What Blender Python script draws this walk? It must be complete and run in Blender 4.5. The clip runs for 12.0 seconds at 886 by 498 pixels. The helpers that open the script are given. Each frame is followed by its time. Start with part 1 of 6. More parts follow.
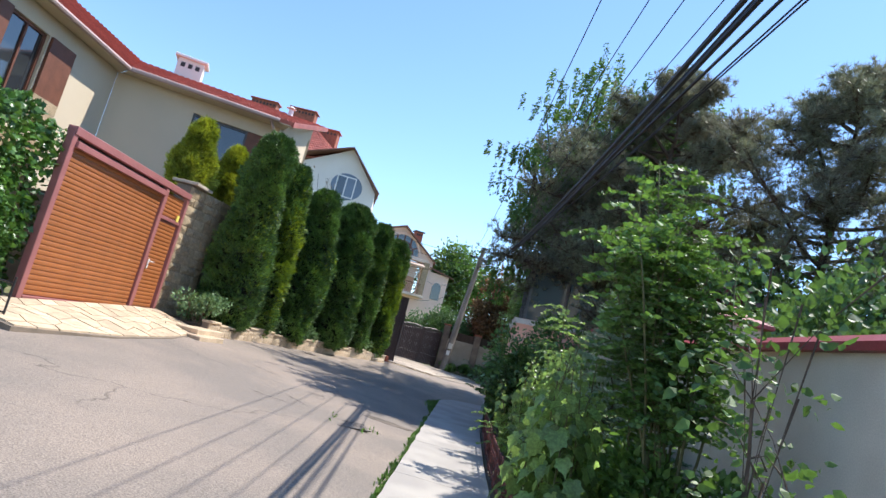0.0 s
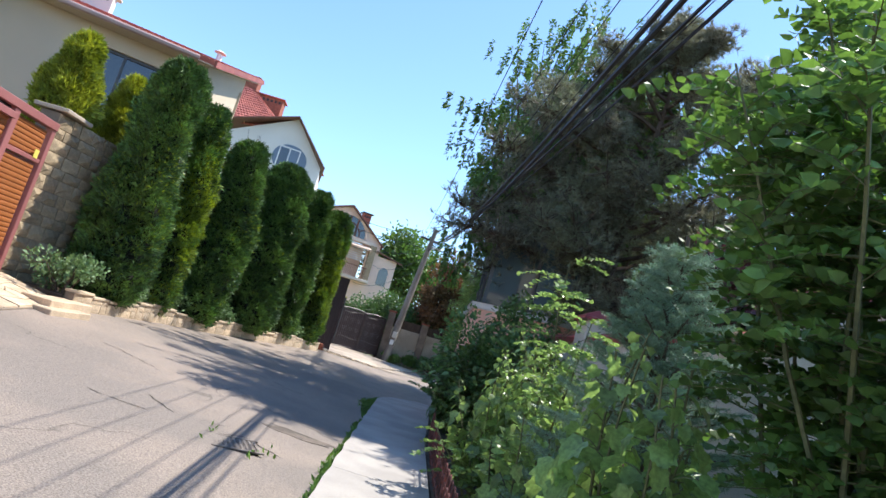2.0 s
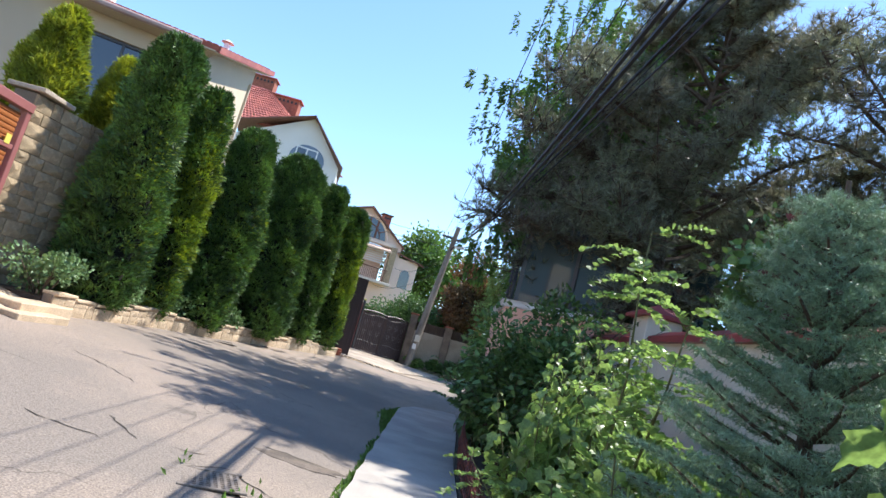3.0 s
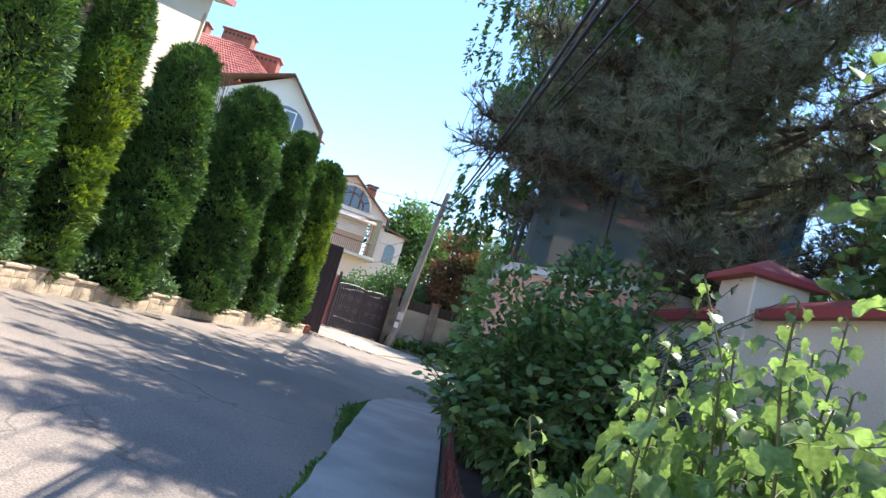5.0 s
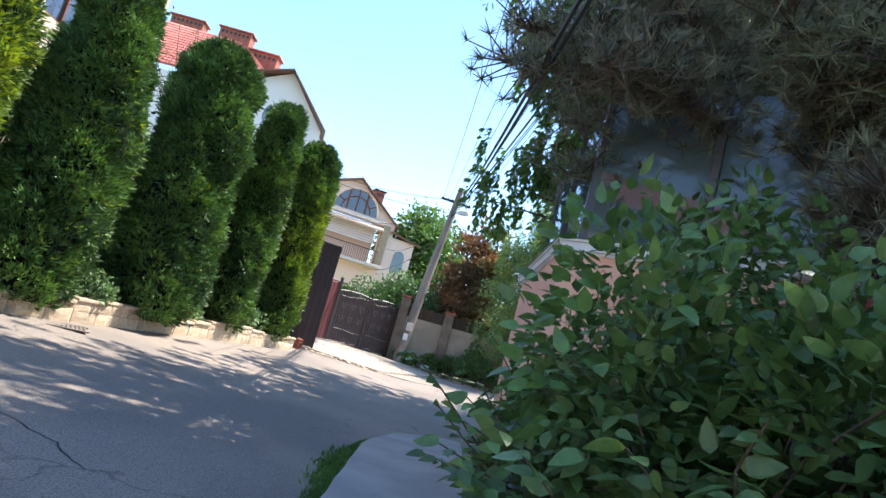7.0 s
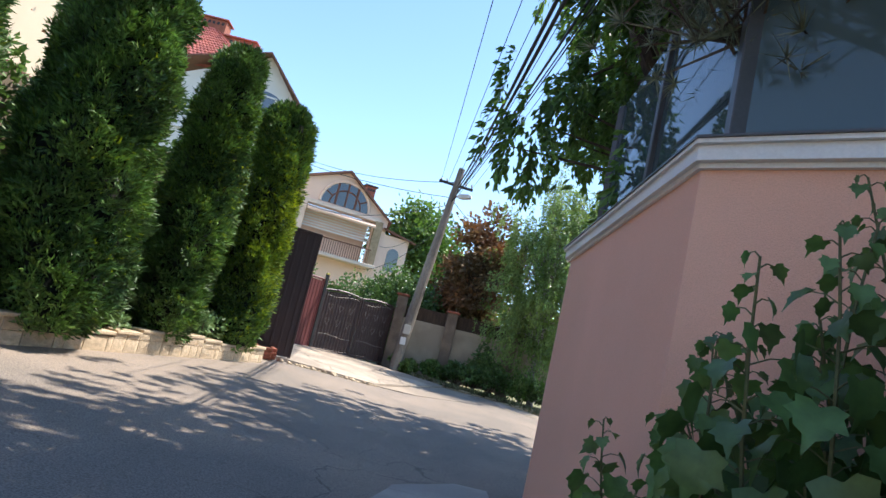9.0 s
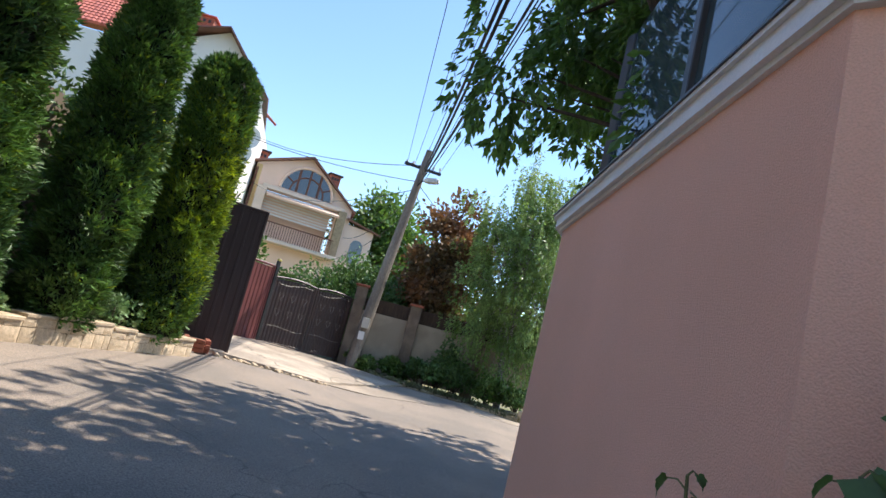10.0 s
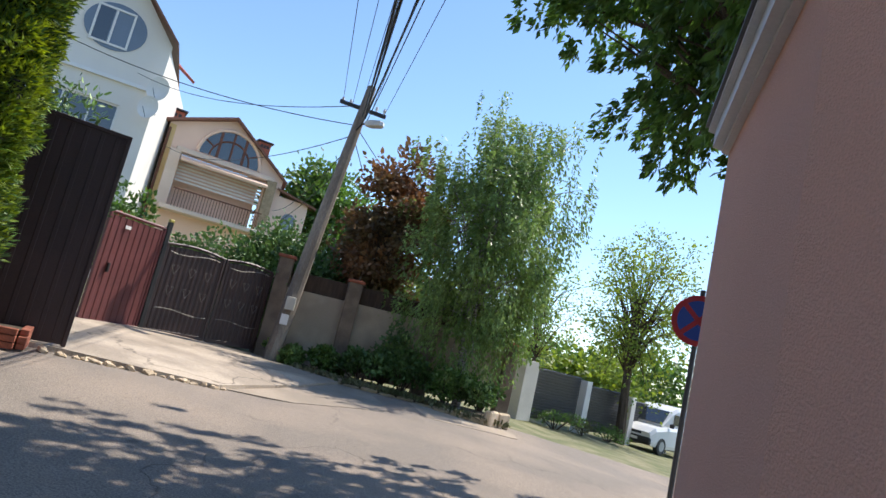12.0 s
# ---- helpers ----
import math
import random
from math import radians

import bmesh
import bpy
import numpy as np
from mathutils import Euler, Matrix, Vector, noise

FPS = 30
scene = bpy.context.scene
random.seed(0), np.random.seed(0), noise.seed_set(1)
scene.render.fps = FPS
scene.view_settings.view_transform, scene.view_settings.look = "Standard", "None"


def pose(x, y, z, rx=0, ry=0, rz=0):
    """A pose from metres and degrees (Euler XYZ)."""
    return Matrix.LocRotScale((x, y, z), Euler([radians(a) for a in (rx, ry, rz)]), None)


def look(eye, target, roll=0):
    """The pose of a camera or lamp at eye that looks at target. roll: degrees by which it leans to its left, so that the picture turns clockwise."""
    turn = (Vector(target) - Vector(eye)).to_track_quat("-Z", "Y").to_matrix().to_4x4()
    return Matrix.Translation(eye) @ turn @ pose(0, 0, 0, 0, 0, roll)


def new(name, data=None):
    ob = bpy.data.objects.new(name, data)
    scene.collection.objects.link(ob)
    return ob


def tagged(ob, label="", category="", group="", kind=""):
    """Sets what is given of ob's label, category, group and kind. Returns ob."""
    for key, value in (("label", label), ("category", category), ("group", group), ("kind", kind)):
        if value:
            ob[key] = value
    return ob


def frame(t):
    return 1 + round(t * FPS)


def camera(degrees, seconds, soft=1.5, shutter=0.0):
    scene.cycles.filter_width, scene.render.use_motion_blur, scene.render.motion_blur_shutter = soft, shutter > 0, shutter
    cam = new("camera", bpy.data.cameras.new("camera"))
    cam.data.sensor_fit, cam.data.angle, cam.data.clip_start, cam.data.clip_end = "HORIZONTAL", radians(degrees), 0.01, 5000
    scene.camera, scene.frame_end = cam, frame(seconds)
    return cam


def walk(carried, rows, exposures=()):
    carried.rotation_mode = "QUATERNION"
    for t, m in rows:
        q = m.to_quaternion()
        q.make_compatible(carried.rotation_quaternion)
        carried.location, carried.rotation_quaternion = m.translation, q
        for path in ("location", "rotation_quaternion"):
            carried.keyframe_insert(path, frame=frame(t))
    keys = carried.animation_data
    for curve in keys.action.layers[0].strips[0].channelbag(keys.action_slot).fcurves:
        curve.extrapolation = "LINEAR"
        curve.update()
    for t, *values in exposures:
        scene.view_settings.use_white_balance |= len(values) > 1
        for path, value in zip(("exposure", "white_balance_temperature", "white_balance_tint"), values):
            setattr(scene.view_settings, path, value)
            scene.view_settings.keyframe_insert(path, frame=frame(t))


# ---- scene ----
cam = camera(71.0, 12.0)
METRES, EYE, TILT, LEAN, TURN = 17.5, 1.45, 9.0, -14.2, 0.0
ROWS = [
    (0.0, 0.0, 0.0, 0.0, -0.0, 0.0, -0.0),
    (0.5, 0.0036, 0.0381, -0.0078, -2.36, -1.05, 2.09),
    (1.0, 0.0048, 0.0788, -0.015, -3.01, -0.95, -1.55),
    (1.5, 0.0072, 0.1168, -0.021, -6.03, -2.11, 2.6),
    (2.0, 0.0061, 0.1571, -0.0273, -4.61, -0.76, -2.44),
    (2.5, 0.0078, 0.195, -0.0338, -3.5, -0.31, 0.57),
    (3.0, 0.0083, 0.2357, -0.0407, -2.64, -0.49, -1.36),
    (5.0, 0.0199, 0.3937, -0.0692, -3.66, -2.25, -2.41),
    (5.5, 0.0218, 0.4303, -0.0755, -3.39, -2.24, -0.31),
    (6.0, 0.0236, 0.4704, -0.0829, -3.45, -1.78, -1.24),
    (6.5, 0.025, 0.509, -0.0893, -3.68, -1.82, -0.91),
    (7.0, 0.0252, 0.5488, -0.0964, -2.68, -1.17, -1.4),
    (9.0, 0.0234, 0.7075, -0.1213, -3.22, -0.97, 0.46),
    (9.5, 0.0269, 0.7456, -0.1289, -3.73, -1.23, 0.84),
    (10.0, 0.0331, 0.7869, -0.1378, -6.21, -1.16, -0.96),
    (10.5, 0.0366, 0.8253, -0.1451, -7.11, -2.32, -0.35),
    (11.0, 0.0407, 0.8658, -0.1531, -7.26, -3.38, -0.42),
    (11.5, 0.0447, 0.945, -0.1654, -8.51, -2.94, 0.26),
    (12.0, 0.0491, 0.9821, -0.172, -11.59, -2.5, -0.93),
]
EXPO, SKY_POWER, SUN_POWER, SUN_AZ_DEG, SUN_EL_DEG = 0.9, 0.15, 4.2, 28.0, 57.0
# rows between 11.0 and 11.5 are spaced evenly
steps = []
for a, b in zip(ROWS, ROWS[1:]):
    steps.append(a)
    if a[0] == 11.0:
        steps += [tuple(p + (q - p) * k / 5 for p, q in zip(a, b)) for k in (1, 2, 3, 4)]
steps.append(ROWS[-1])
walk(cam, [(t, pose(0, 0, EYE, TILT, LEAN, TURN) @ pose(METRES * x, METRES * y, METRES * z, 90 + pitch, roll, yaw)) for t, x, y, z, yaw, pitch, roll in steps],
     [(t, EXPO + stops, kelvin, 10) for t, stops, kelvin in ((0.0, 0.05, 6150), (1.5, 0.15, 6150), (3.0, 0.25, 6150), (5.0, 0.65, 6200), (6.5, 0.75, 6200), (7.2, 0.7, 6250), (9.0, 0.3, 6450), (10.0, 0.15, 6500), (11.0, 0.05, 6500), (12.0, -0.15, 6450))])

# ---- light ----
SUN_AZ, SUN_EL = radians(SUN_AZ_DEG), radians(SUN_EL_DEG)   # azimuth from +x towards +y
world = bpy.data.worlds.new("sky")
scene.world = world
world.use_nodes = True
wn = world.node_tree
sky = wn.nodes.new("ShaderNodeTexSky")
sky.sky_type, sky.sun_disc = "NISHITA", False
sky.sun_elevation, sky.sun_rotation = SUN_EL, radians(90) - SUN_AZ
sky.air_density, sky.dust_density, sky.ozone_density = 1.0, 0.05, 4.5
wn.nodes["Background"].inputs["Strength"].default_value = SKY_POWER
wn.links.new(sky.outputs[0], wn.nodes["Background"].inputs[0])
sun = new("sun", bpy.data.lights.new("sun", "SUN"))
sun.data.energy, sun.data.angle, sun.data.color = SUN_POWER, radians(0.53), (1.0, 0.93, 0.83)
sun_way = Vector((math.cos(SUN_EL) * math.cos(SUN_AZ), math.cos(SUN_EL) * math.sin(SUN_AZ), math.sin(SUN_EL)))
sun.matrix_world = look(sun_way * 60, (0, 0, 0))


# ---- materials ----
def mat(name, color, rough=0.8, vary=0.25, scale=3.0, fine=60.0, bump=0.2, bump_scale=None, metal=0.0, other=None, per_object=0.0, per_island=0.0,
        transmit=0.0, stretch=(1, 1, 1), spec=0.5, edge=(0.42, 0.62)):
    """Two scales of colour variation, fine relief, and optional variation per piece."""
    m = bpy.data.materials.new(name)
    m.use_nodes = True
    nt = m.node_tree
    n, l = nt.nodes, nt.links
    p = n["Principled BSDF"]
    tc = n.new("ShaderNodeTexCoord")
    mp = n.new("ShaderNodeMapping")
    mp.inputs["Scale"].default_value = stretch
    l.new(tc.outputs["Object"], mp.inputs[0])

    def noise_node(s, detail=6.0):
        k = n.new("ShaderNodeTexNoise")
        k.inputs["Scale"].default_value, k.inputs["Detail"].default_value = s, detail
        l.new(mp.outputs[0], k.inputs["Vector"])
        return k

    big, small = noise_node(scale), noise_node(fine, 3.0)
    dark = tuple(c * (1 - vary) for c in color) if other is None else other
    ramp = n.new("ShaderNodeValToRGB")
    ramp.color_ramp.elements[0].position, ramp.color_ramp.elements[1].position = edge
    ramp.color_ramp.elements[0].color, ramp.color_ramp.elements[1].color = (*dark, 1), (*color, 1)
    l.new(big.outputs[0], ramp.inputs[0])
    mul = n.new("ShaderNodeMix")
    mul.data_type, mul.blend_type = "RGBA", "MULTIPLY"
    mul.inputs[0].default_value = 1.0
    r2 = n.new("ShaderNodeMapRange")
    r2.inputs["From Min"].default_value, r2.inputs["From Max"].default_value = 0.3, 0.7
    r2.inputs["To Min"].default_value, r2.inputs["To Max"].default_value = 1 - vary, 1 + vary * 0.6
    l.new(small.outputs[0], r2.inputs[0])
    l.new(ramp.outputs[0], mul.inputs[6])
    l.new(r2.outputs[0], mul.inputs[7])
    col = mul.outputs[2]
    if per_object or per_island:
        src = n.new("ShaderNodeObjectInfo").outputs["Random"] if per_object else n.new("ShaderNodeNewGeometry").outputs["Random Per Island"]
        amount = per_object or per_island
        r3 = n.new("ShaderNodeMapRange")
        r3.inputs["To Min"].default_value, r3.inputs["To Max"].default_value = 1 - amount, 1 + amount
        l.new(src, r3.inputs[0])
        hs = n.new("ShaderNodeHueSaturation")
        l.new(r3.outputs[0], hs.inputs["Value"])
        l.new(col, hs.inputs["Color"])
        col = hs.outputs[0]
    l.new(col, p.inputs["Base Color"])
    p.inputs["Roughness"].default_value, p.inputs["Metallic"].default_value = rough, metal
    p.inputs["Specular IOR Level"].default_value = spec
    if bump:
        b = n.new("ShaderNodeBump")
        b.inputs["Strength"].default_value, b.inputs["Distance"].default_value = bump, 0.01
        l.new((noise_node(bump_scale, 4.0) if bump_scale else small).outputs[0], b.inputs["Height"])
        l.new(b.outputs[0], p.inputs["Normal"])
    if transmit:
        t = n.new("ShaderNodeBsdfTranslucent")
        mix = n.new("ShaderNodeMixShader")
        mix.inputs[0].default_value = transmit
        hs2 = n.new("ShaderNodeHueSaturation")
        hs2.inputs["Hue"].default_value, hs2.inputs["Saturation"].default_value, hs2.inputs["Value"].default_value = 0.492, 1.1, 1.45
        l.new(col, hs2.inputs["Color"])
        l.new(hs2.outputs[0], t.inputs[0])
        l.new(p.outputs[0], mix.inputs[1])
        l.new(t.outputs[0], mix.inputs[2])
        l.new(mix.outputs[0], n["Material Output"].inputs[0])
    return m


def glass_mat(name, color, rough=0.05):
    """Dark window glass with a sharp reflection."""
    m = bpy.data.materials.new(name)
    m.use_nodes = True
    p = m.node_tree.nodes["Principled BSDF"]
    p.inputs["Base Color"].default_value = (*color, 1)
    p.inputs["Roughness"].default_value, p.inputs["IOR"].default_value = rough, 1.6
    p.inputs["Specular IOR Level"].default_value = 0.9
    return m


def clear_glass(name, tint, shine):
    """A tinted see-through pane that also mirrors."""
    m = bpy.data.materials.new(name)
    m.use_nodes = True
    n, l = m.node_tree.nodes, m.node_tree.links
    tr, mix, p = n.new("ShaderNodeBsdfTransparent"), n.new("ShaderNodeMixShader"), n["Principled BSDF"]
    tr.inputs[0].default_value = (*tint, 1)
    p.inputs["Base Color"].default_value = (0.09, 0.13, 0.14, 1)
    p.inputs["Roughness"].default_value, p.inputs["IOR"].default_value = 0.03, 1.65
    mix.inputs[0].default_value = shine
    l.new(tr.outputs[0], mix.inputs[1]), l.new(p.outputs[0], mix.inputs[2])
    l.new(mix.outputs[0], n["Material Output"].inputs[0])
    return m


ASPHALT = mat("asphalt", (0.298, 0.238, 0.188), 0.92, 0.42, 0.5, 70.0, 1.0, other=(0.225, 0.188, 0.155))
def add_cracks(m, scale, width, strength):
    """Dark hairline cracks, bent by noise, multiplied into the base colour."""
    n, l = m.node_tree.nodes, m.node_tree.links
    p = n["Principled BSDF"]
    old = p.inputs["Base Color"].links[0].from_socket
    tc, ns, vm, vo = n.new("ShaderNodeTexCoord"), n.new("ShaderNodeTexNoise"), n.new("ShaderNodeVectorMath"), n.new("ShaderNodeTexVoronoi")
    ns.inputs["Scale"].default_value, ns.inputs["Detail"].default_value = 1.1, 5.0
    vm.operation = "MULTIPLY_ADD"
    vm.inputs[1].default_value = (1.6, 1.6, 0)
    l.new(tc.outputs["Object"], ns.inputs["Vector"]), l.new(ns.outputs["Color"], vm.inputs[0]), l.new(tc.outputs["Object"], vm.inputs[2])
    vo.feature = "DISTANCE_TO_EDGE"
    vo.inputs["Scale"].default_value = scale
    l.new(vm.outputs[0], vo.inputs["Vector"])
    r = n.new("ShaderNodeMapRange")
    r.inputs["From Max"].default_value = width
    r.inputs["To Min"].default_value, r.inputs["To Max"].default_value = 1 - strength, 1.0
    l.new(vo.outputs["Distance"], r.inputs[0])
    gate, gr = n.new("ShaderNodeTexNoise"), n.new("ShaderNodeMapRange")
    gate.inputs["Scale"].default_value = 0.35
    l.new(tc.outputs["Object"], gate.inputs["Vector"]), l.new(gate.outputs[0], gr.inputs[0])
    gr.inputs["From Min"].default_value, gr.inputs["From Max"].default_value = 0.46, 0.56
    soft = n.new("ShaderNodeMix")
    soft.data_type = "FLOAT"
    soft.inputs[2].default_value = 1.0
    l.new(gr.outputs[0], soft.inputs[0]), l.new(r.outputs[0], soft.inputs[3])
    mx = n.new("ShaderNodeMix")
    mx.data_type, mx.blend_type = "RGBA", "MULTIPLY"
    mx.inputs[0].default_value = 1.0
    l.new(old, mx.inputs[6]), l.new(soft.outputs[0], mx.inputs[7]), l.new(mx.outputs[2], p.inputs["Base Color"])


add_cracks(ASPHALT, 0.33, 0.008, 0.5)
CONCRETE = mat("concrete", (0.42, 0.38, 0.33), 0.9, 0.14, 1.3, 90.0, 0.3, other=(0.33, 0.30, 0.265))
PALE_CONCRETE = mat("pale_concrete", (0.47, 0.385, 0.295), 0.9, 0.24, 1.2, 50.0, 0.6, other=(0.32, 0.26, 0.20))
add_cracks(PALE_CONCRETE, 0.7, 0.02, 0.6)
SOIL = mat("soil", (0.10, 0.075, 0.05), 0.95, 0.35, 3.0, 60.0, 0.8)
LITTER = mat("needle_litter", (0.15, 0.10, 0.06), 0.95, 0.35, 0.9, 45.0, 0.8, other=(0.07, 0.075, 0.035))
GRASSY = mat("dry_ground", (0.22, 0.2, 0.11), 0.95, 0.3, 1.5, 50.0, 0.6, other=(0.12, 0.13, 0.05))
DUST = mat("road_dust", (0.36, 0.29, 0.22), 0.95, 0.2, 0.9, 60.0, 0.5, other=(0.27, 0.22, 0.17))
JOINT = mat("mortar", (0.24, 0.19, 0.14), 0.95, 0.2, 4.0, 80.0, 0.4)
FLAG = mat("sandstone_flags", (0.60, 0.46, 0.31), 0.85, 0.2, 5.0, 60.0, 0.4, other=(0.48, 0.37, 0.25), per_object=0.18)
STONE = mat("sandstone_blocks", (0.44, 0.33, 0.20), 0.9, 0.28, 4.0, 40.0, 0.9, other=(0.33, 0.25, 0.15), per_object=0.22)
PIER_STONE = mat("brown_old_pier", (0.27, 0.20, 0.145), 0.95, 0.3, 2.5, 60.0, 0.7, other=(0.18, 0.13, 0.095))
CREAM_TRIM = mat("cream_trim", (0.68, 0.56, 0.45), 0.8, 0.08, 1.5, 80.0, 0.15)
STUCCO = mat("beige_stucco", (0.60, 0.50, 0.36), 0.92, 0.05, 0.6, 200.0, 0.15)
WHITE_STUCCO = mat("white_stucco", (0.74, 0.70, 0.64), 0.9, 0.05, 0.6, 150.0, 0.15)
PINK_STUCCO = mat("pink_stucco", (0.91, 0.505, 0.365), 0.92, 0.07, 0.5, 160.0, 0.5, other=(0.84, 0.465, 0.33))
PEACH = mat("peach_stucco", (0.80, 0.58, 0.45), 0.9, 0.06, 0.7, 120.0, 0.15)
OCHRE = mat("ochre_stucco", (0.66, 0.47, 0.22), 0.9, 0.08, 0.7, 120.0, 0.15)
GARDEN_WALL = mat("grey_plaster", (0.66, 0.60, 0.51), 0.92, 0.12, 0.9, 90.0, 0.3, other=(0.55, 0.50, 0.42))
OLD_WALL = mat("weathered_plaster", (0.50, 0.40, 0.29), 0.95, 0.2, 1.1, 60.0, 0.5, other=(0.36, 0.285, 0.21))
ROOF_RED = mat("red_roof_tiles", (0.44, 0.125, 0.085), 0.65, 0.2, 2.0, 40.0, 0.3, other=(0.33, 0.09, 0.065), per_object=0.15)
ROOF_BROWN = mat("brown_roof_tiles", (0.22, 0.10, 0.07), 0.7, 0.2, 2.0, 40.0, 0.3, per_object=0.15)
COPING_RED = mat("maroon_tin", (0.30, 0.05, 0.055), 0.45, 0.15, 2.0, 60.0, 0.15)
SLAT = mat("orange_brown_slats", (0.34, 0.118, 0.035), 0.45, 0.12, 2.0, 60.0, 0.1, per_object=0.06)
MAUVE = mat("mauve_paint", (0.33, 0.125, 0.115), 0.5, 0.1, 2.0, 60.0, 0.1)
BROWN_WOOD = mat("brown_shutter", (0.17, 0.06, 0.03), 0.6, 0.2, 3.0, 40.0, 0.2)
DARK_GATE = mat("dark_brown_sheet", (0.048, 0.024, 0.022), 0.5, 0.2, 2.0, 60.0, 0.15)
RED_GATE = mat("red_brown_sheet", (0.15, 0.042, 0.04), 0.5, 0.15, 2.0, 60.0, 0.15)
BLACK = mat("black_iron", (0.025, 0.022, 0.022), 0.5, 0.2, 4.0, 60.0, 0.2)
GREY_FRAME = mat("grey_aluminium", (0.07, 0.07, 0.075), 0.4, 0.1, 2.0, 60.0, 0.05)
WHITE_PAINT = mat("white_paint", (0.78, 0.76, 0.73), 0.5, 0.06, 2.0, 60.0, 0.1)
GUTTER = mat("mauve_gutter", (0.44, 0.31, 0.27), 0.5, 0.1, 2.0, 60.0, 0.1)
RUST_RED = mat("rusty_red_iron", (0.20, 0.05, 0.035), 0.75, 0.35, 12.0, 90.0, 0.5, other=(0.09, 0.03, 0.025))
BRICK = mat("red_brick", (0.38, 0.12, 0.07), 0.85, 0.25, 6.0, 60.0, 0.5, per_object=0.15)
POLE_WOOD = mat("grey_weathered_pole", (0.31, 0.26, 0.21), 0.9, 0.25, 3.0, 50.0, 0.6, other=(0.19, 0.155, 0.125), stretch=(1, 1, 0.25))
BARK = mat("bark", (0.12, 0.085, 0.06), 0.95, 0.35, 8.0, 50.0, 1.0, stretch=(1, 1, 0.3))
BIRCH_BARK = mat("birch_bark", (0.50, 0.46, 0.42), 0.9, 0.3, 8.0, 50.0, 0.6, other=(0.12, 0.10, 0.09), stretch=(1, 1, 3))
STEM = mat("green_stem", (0.13, 0.13, 0.05), 0.7, 0.25, 8.0, 60.0, 0.2)
RUBBER = mat("black_cable", (0.02, 0.02, 0.022), 0.6, 0.2, 4.0, 60.0, 0.1)
WINDOW = glass_mat("window_glass", (0.03, 0.035, 0.04))
SHOP_GLASS = clear_glass("tinted_glass", (0.30, 0.39, 0.42), 0.75)
THUJA = mat("thuja_leaves", (0.14, 0.25, 0.052), 0.5, 0.3, 1.6, 30.0, 0.0, other=(0.058, 0.118, 0.03), per_island=0.55, transmit=0.12)
THUJA_DRY = mat("yellowing_thuja_leaves", (0.27, 0.34, 0.035), 0.6, 0.3, 0.9, 30.0, 0.0, other=(0.14, 0.22, 0.03), per_island=0.35, transmit=0.25)
THUJA_GOLD = mat("golden_thuja_leaves", (0.38, 0.42, 0.055), 0.6, 0.3, 2.0, 30.0, 0.0, other=(0.19, 0.24, 0.03), per_island=0.3, transmit=0.3)
# near-black, stands in for the shade deep inside the thujas
HEDGE_CORE = mat("hedge_core_shade", (0.012, 0.014, 0.007), 0.95, 0.4, 6.0, 40.0, 0.5)
IVY = mat("ivy_leaves", (0.10, 0.21, 0.045), 0.35, 0.3, 1.5, 20.0, 0.0, per_island=0.35, transmit=0.25)
PINE = mat("pine_needles", (0.19, 0.21, 0.125), 0.45, 0.3, 0.8, 20.0, 0.0, other=(0.18, 0.175, 0.115), per_island=0.35, transmit=0.3)
SPRUCE = mat("blue_spruce_needles", (0.27, 0.38, 0.25), 0.6, 0.3, 1.5, 20.0, 0.0, other=(0.17, 0.27, 0.16), per_island=0.3, transmit=0.1)
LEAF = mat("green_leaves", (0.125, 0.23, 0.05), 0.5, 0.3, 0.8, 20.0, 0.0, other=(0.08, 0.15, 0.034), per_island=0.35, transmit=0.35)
# leaf green lightened to carry the sun on the leaf tops
LEAF_BRIGHT = mat("sunlit_green_leaves", (0.235, 0.355, 0.11), 0.36, 0.34, 3.0, 55.0, 0.0, per_island=0.35, transmit=0.48)
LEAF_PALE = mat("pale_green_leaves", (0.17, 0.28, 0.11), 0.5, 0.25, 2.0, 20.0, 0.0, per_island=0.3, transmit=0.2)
# green of dark evergreens, also the shaded copy of the lobed plants' leaf colour
LEAF_DARK = mat("dark_and_shaded_leaves", (0.12, 0.215, 0.06), 0.45, 0.3, 1.0, 20.0, 0.0, per_island=0.35, transmit=0.25)
LEAF_RED = mat("copper_leaves", (0.13, 0.045, 0.048), 0.3, 0.3, 2.0, 20.0, 0.0, per_island=0.4, transmit=0.25)
LEAF_BROWN = mat("scorched_leaves", (0.27, 0.13, 0.06), 0.6, 0.3, 0.7, 20.0, 0.0, other=(0.14, 0.10, 0.045), per_island=0.4, transmit=0.25)
BIRCH_LEAF = mat("birch_leaves", (0.26, 0.36, 0.12), 0.42, 0.3, 0.8, 20.0, 0.0, other=(0.15, 0.24, 0.065), per_island=0.35, transmit=0.35)
ROBINIA = mat("yellow_green_leaves", (0.27, 0.34, 0.05), 0.5, 0.3, 0.8, 20.0, 0.0, other=(0.15, 0.22, 0.045), per_island=0.35, transmit=0.4)


# ---- mesh helpers ----
def part(name, bm, material, parent=None, label=""):
    me = bpy.data.meshes.new(name)
    if isinstance(bm, bmesh.types.BMesh):
        bm.to_mesh(me)
        bm.free()
    else:
        me.from_pydata(*bm)
    me.materials.append(material)
    ob = new(name, me)
    ob.parent = parent
    if label:
        ob["label"] = label
    return ob


def shared(name, me, parent, m):
    ob = new(name, me)
    ob.parent, ob.matrix_basis = parent, m
    return ob


def thing(name, at, label, category, group="", kind="", rz=0.0):
    e = new(name)
    e.matrix_basis = pose(*at, 0, 0, rz)
    return tagged(e, label, category, group, kind)


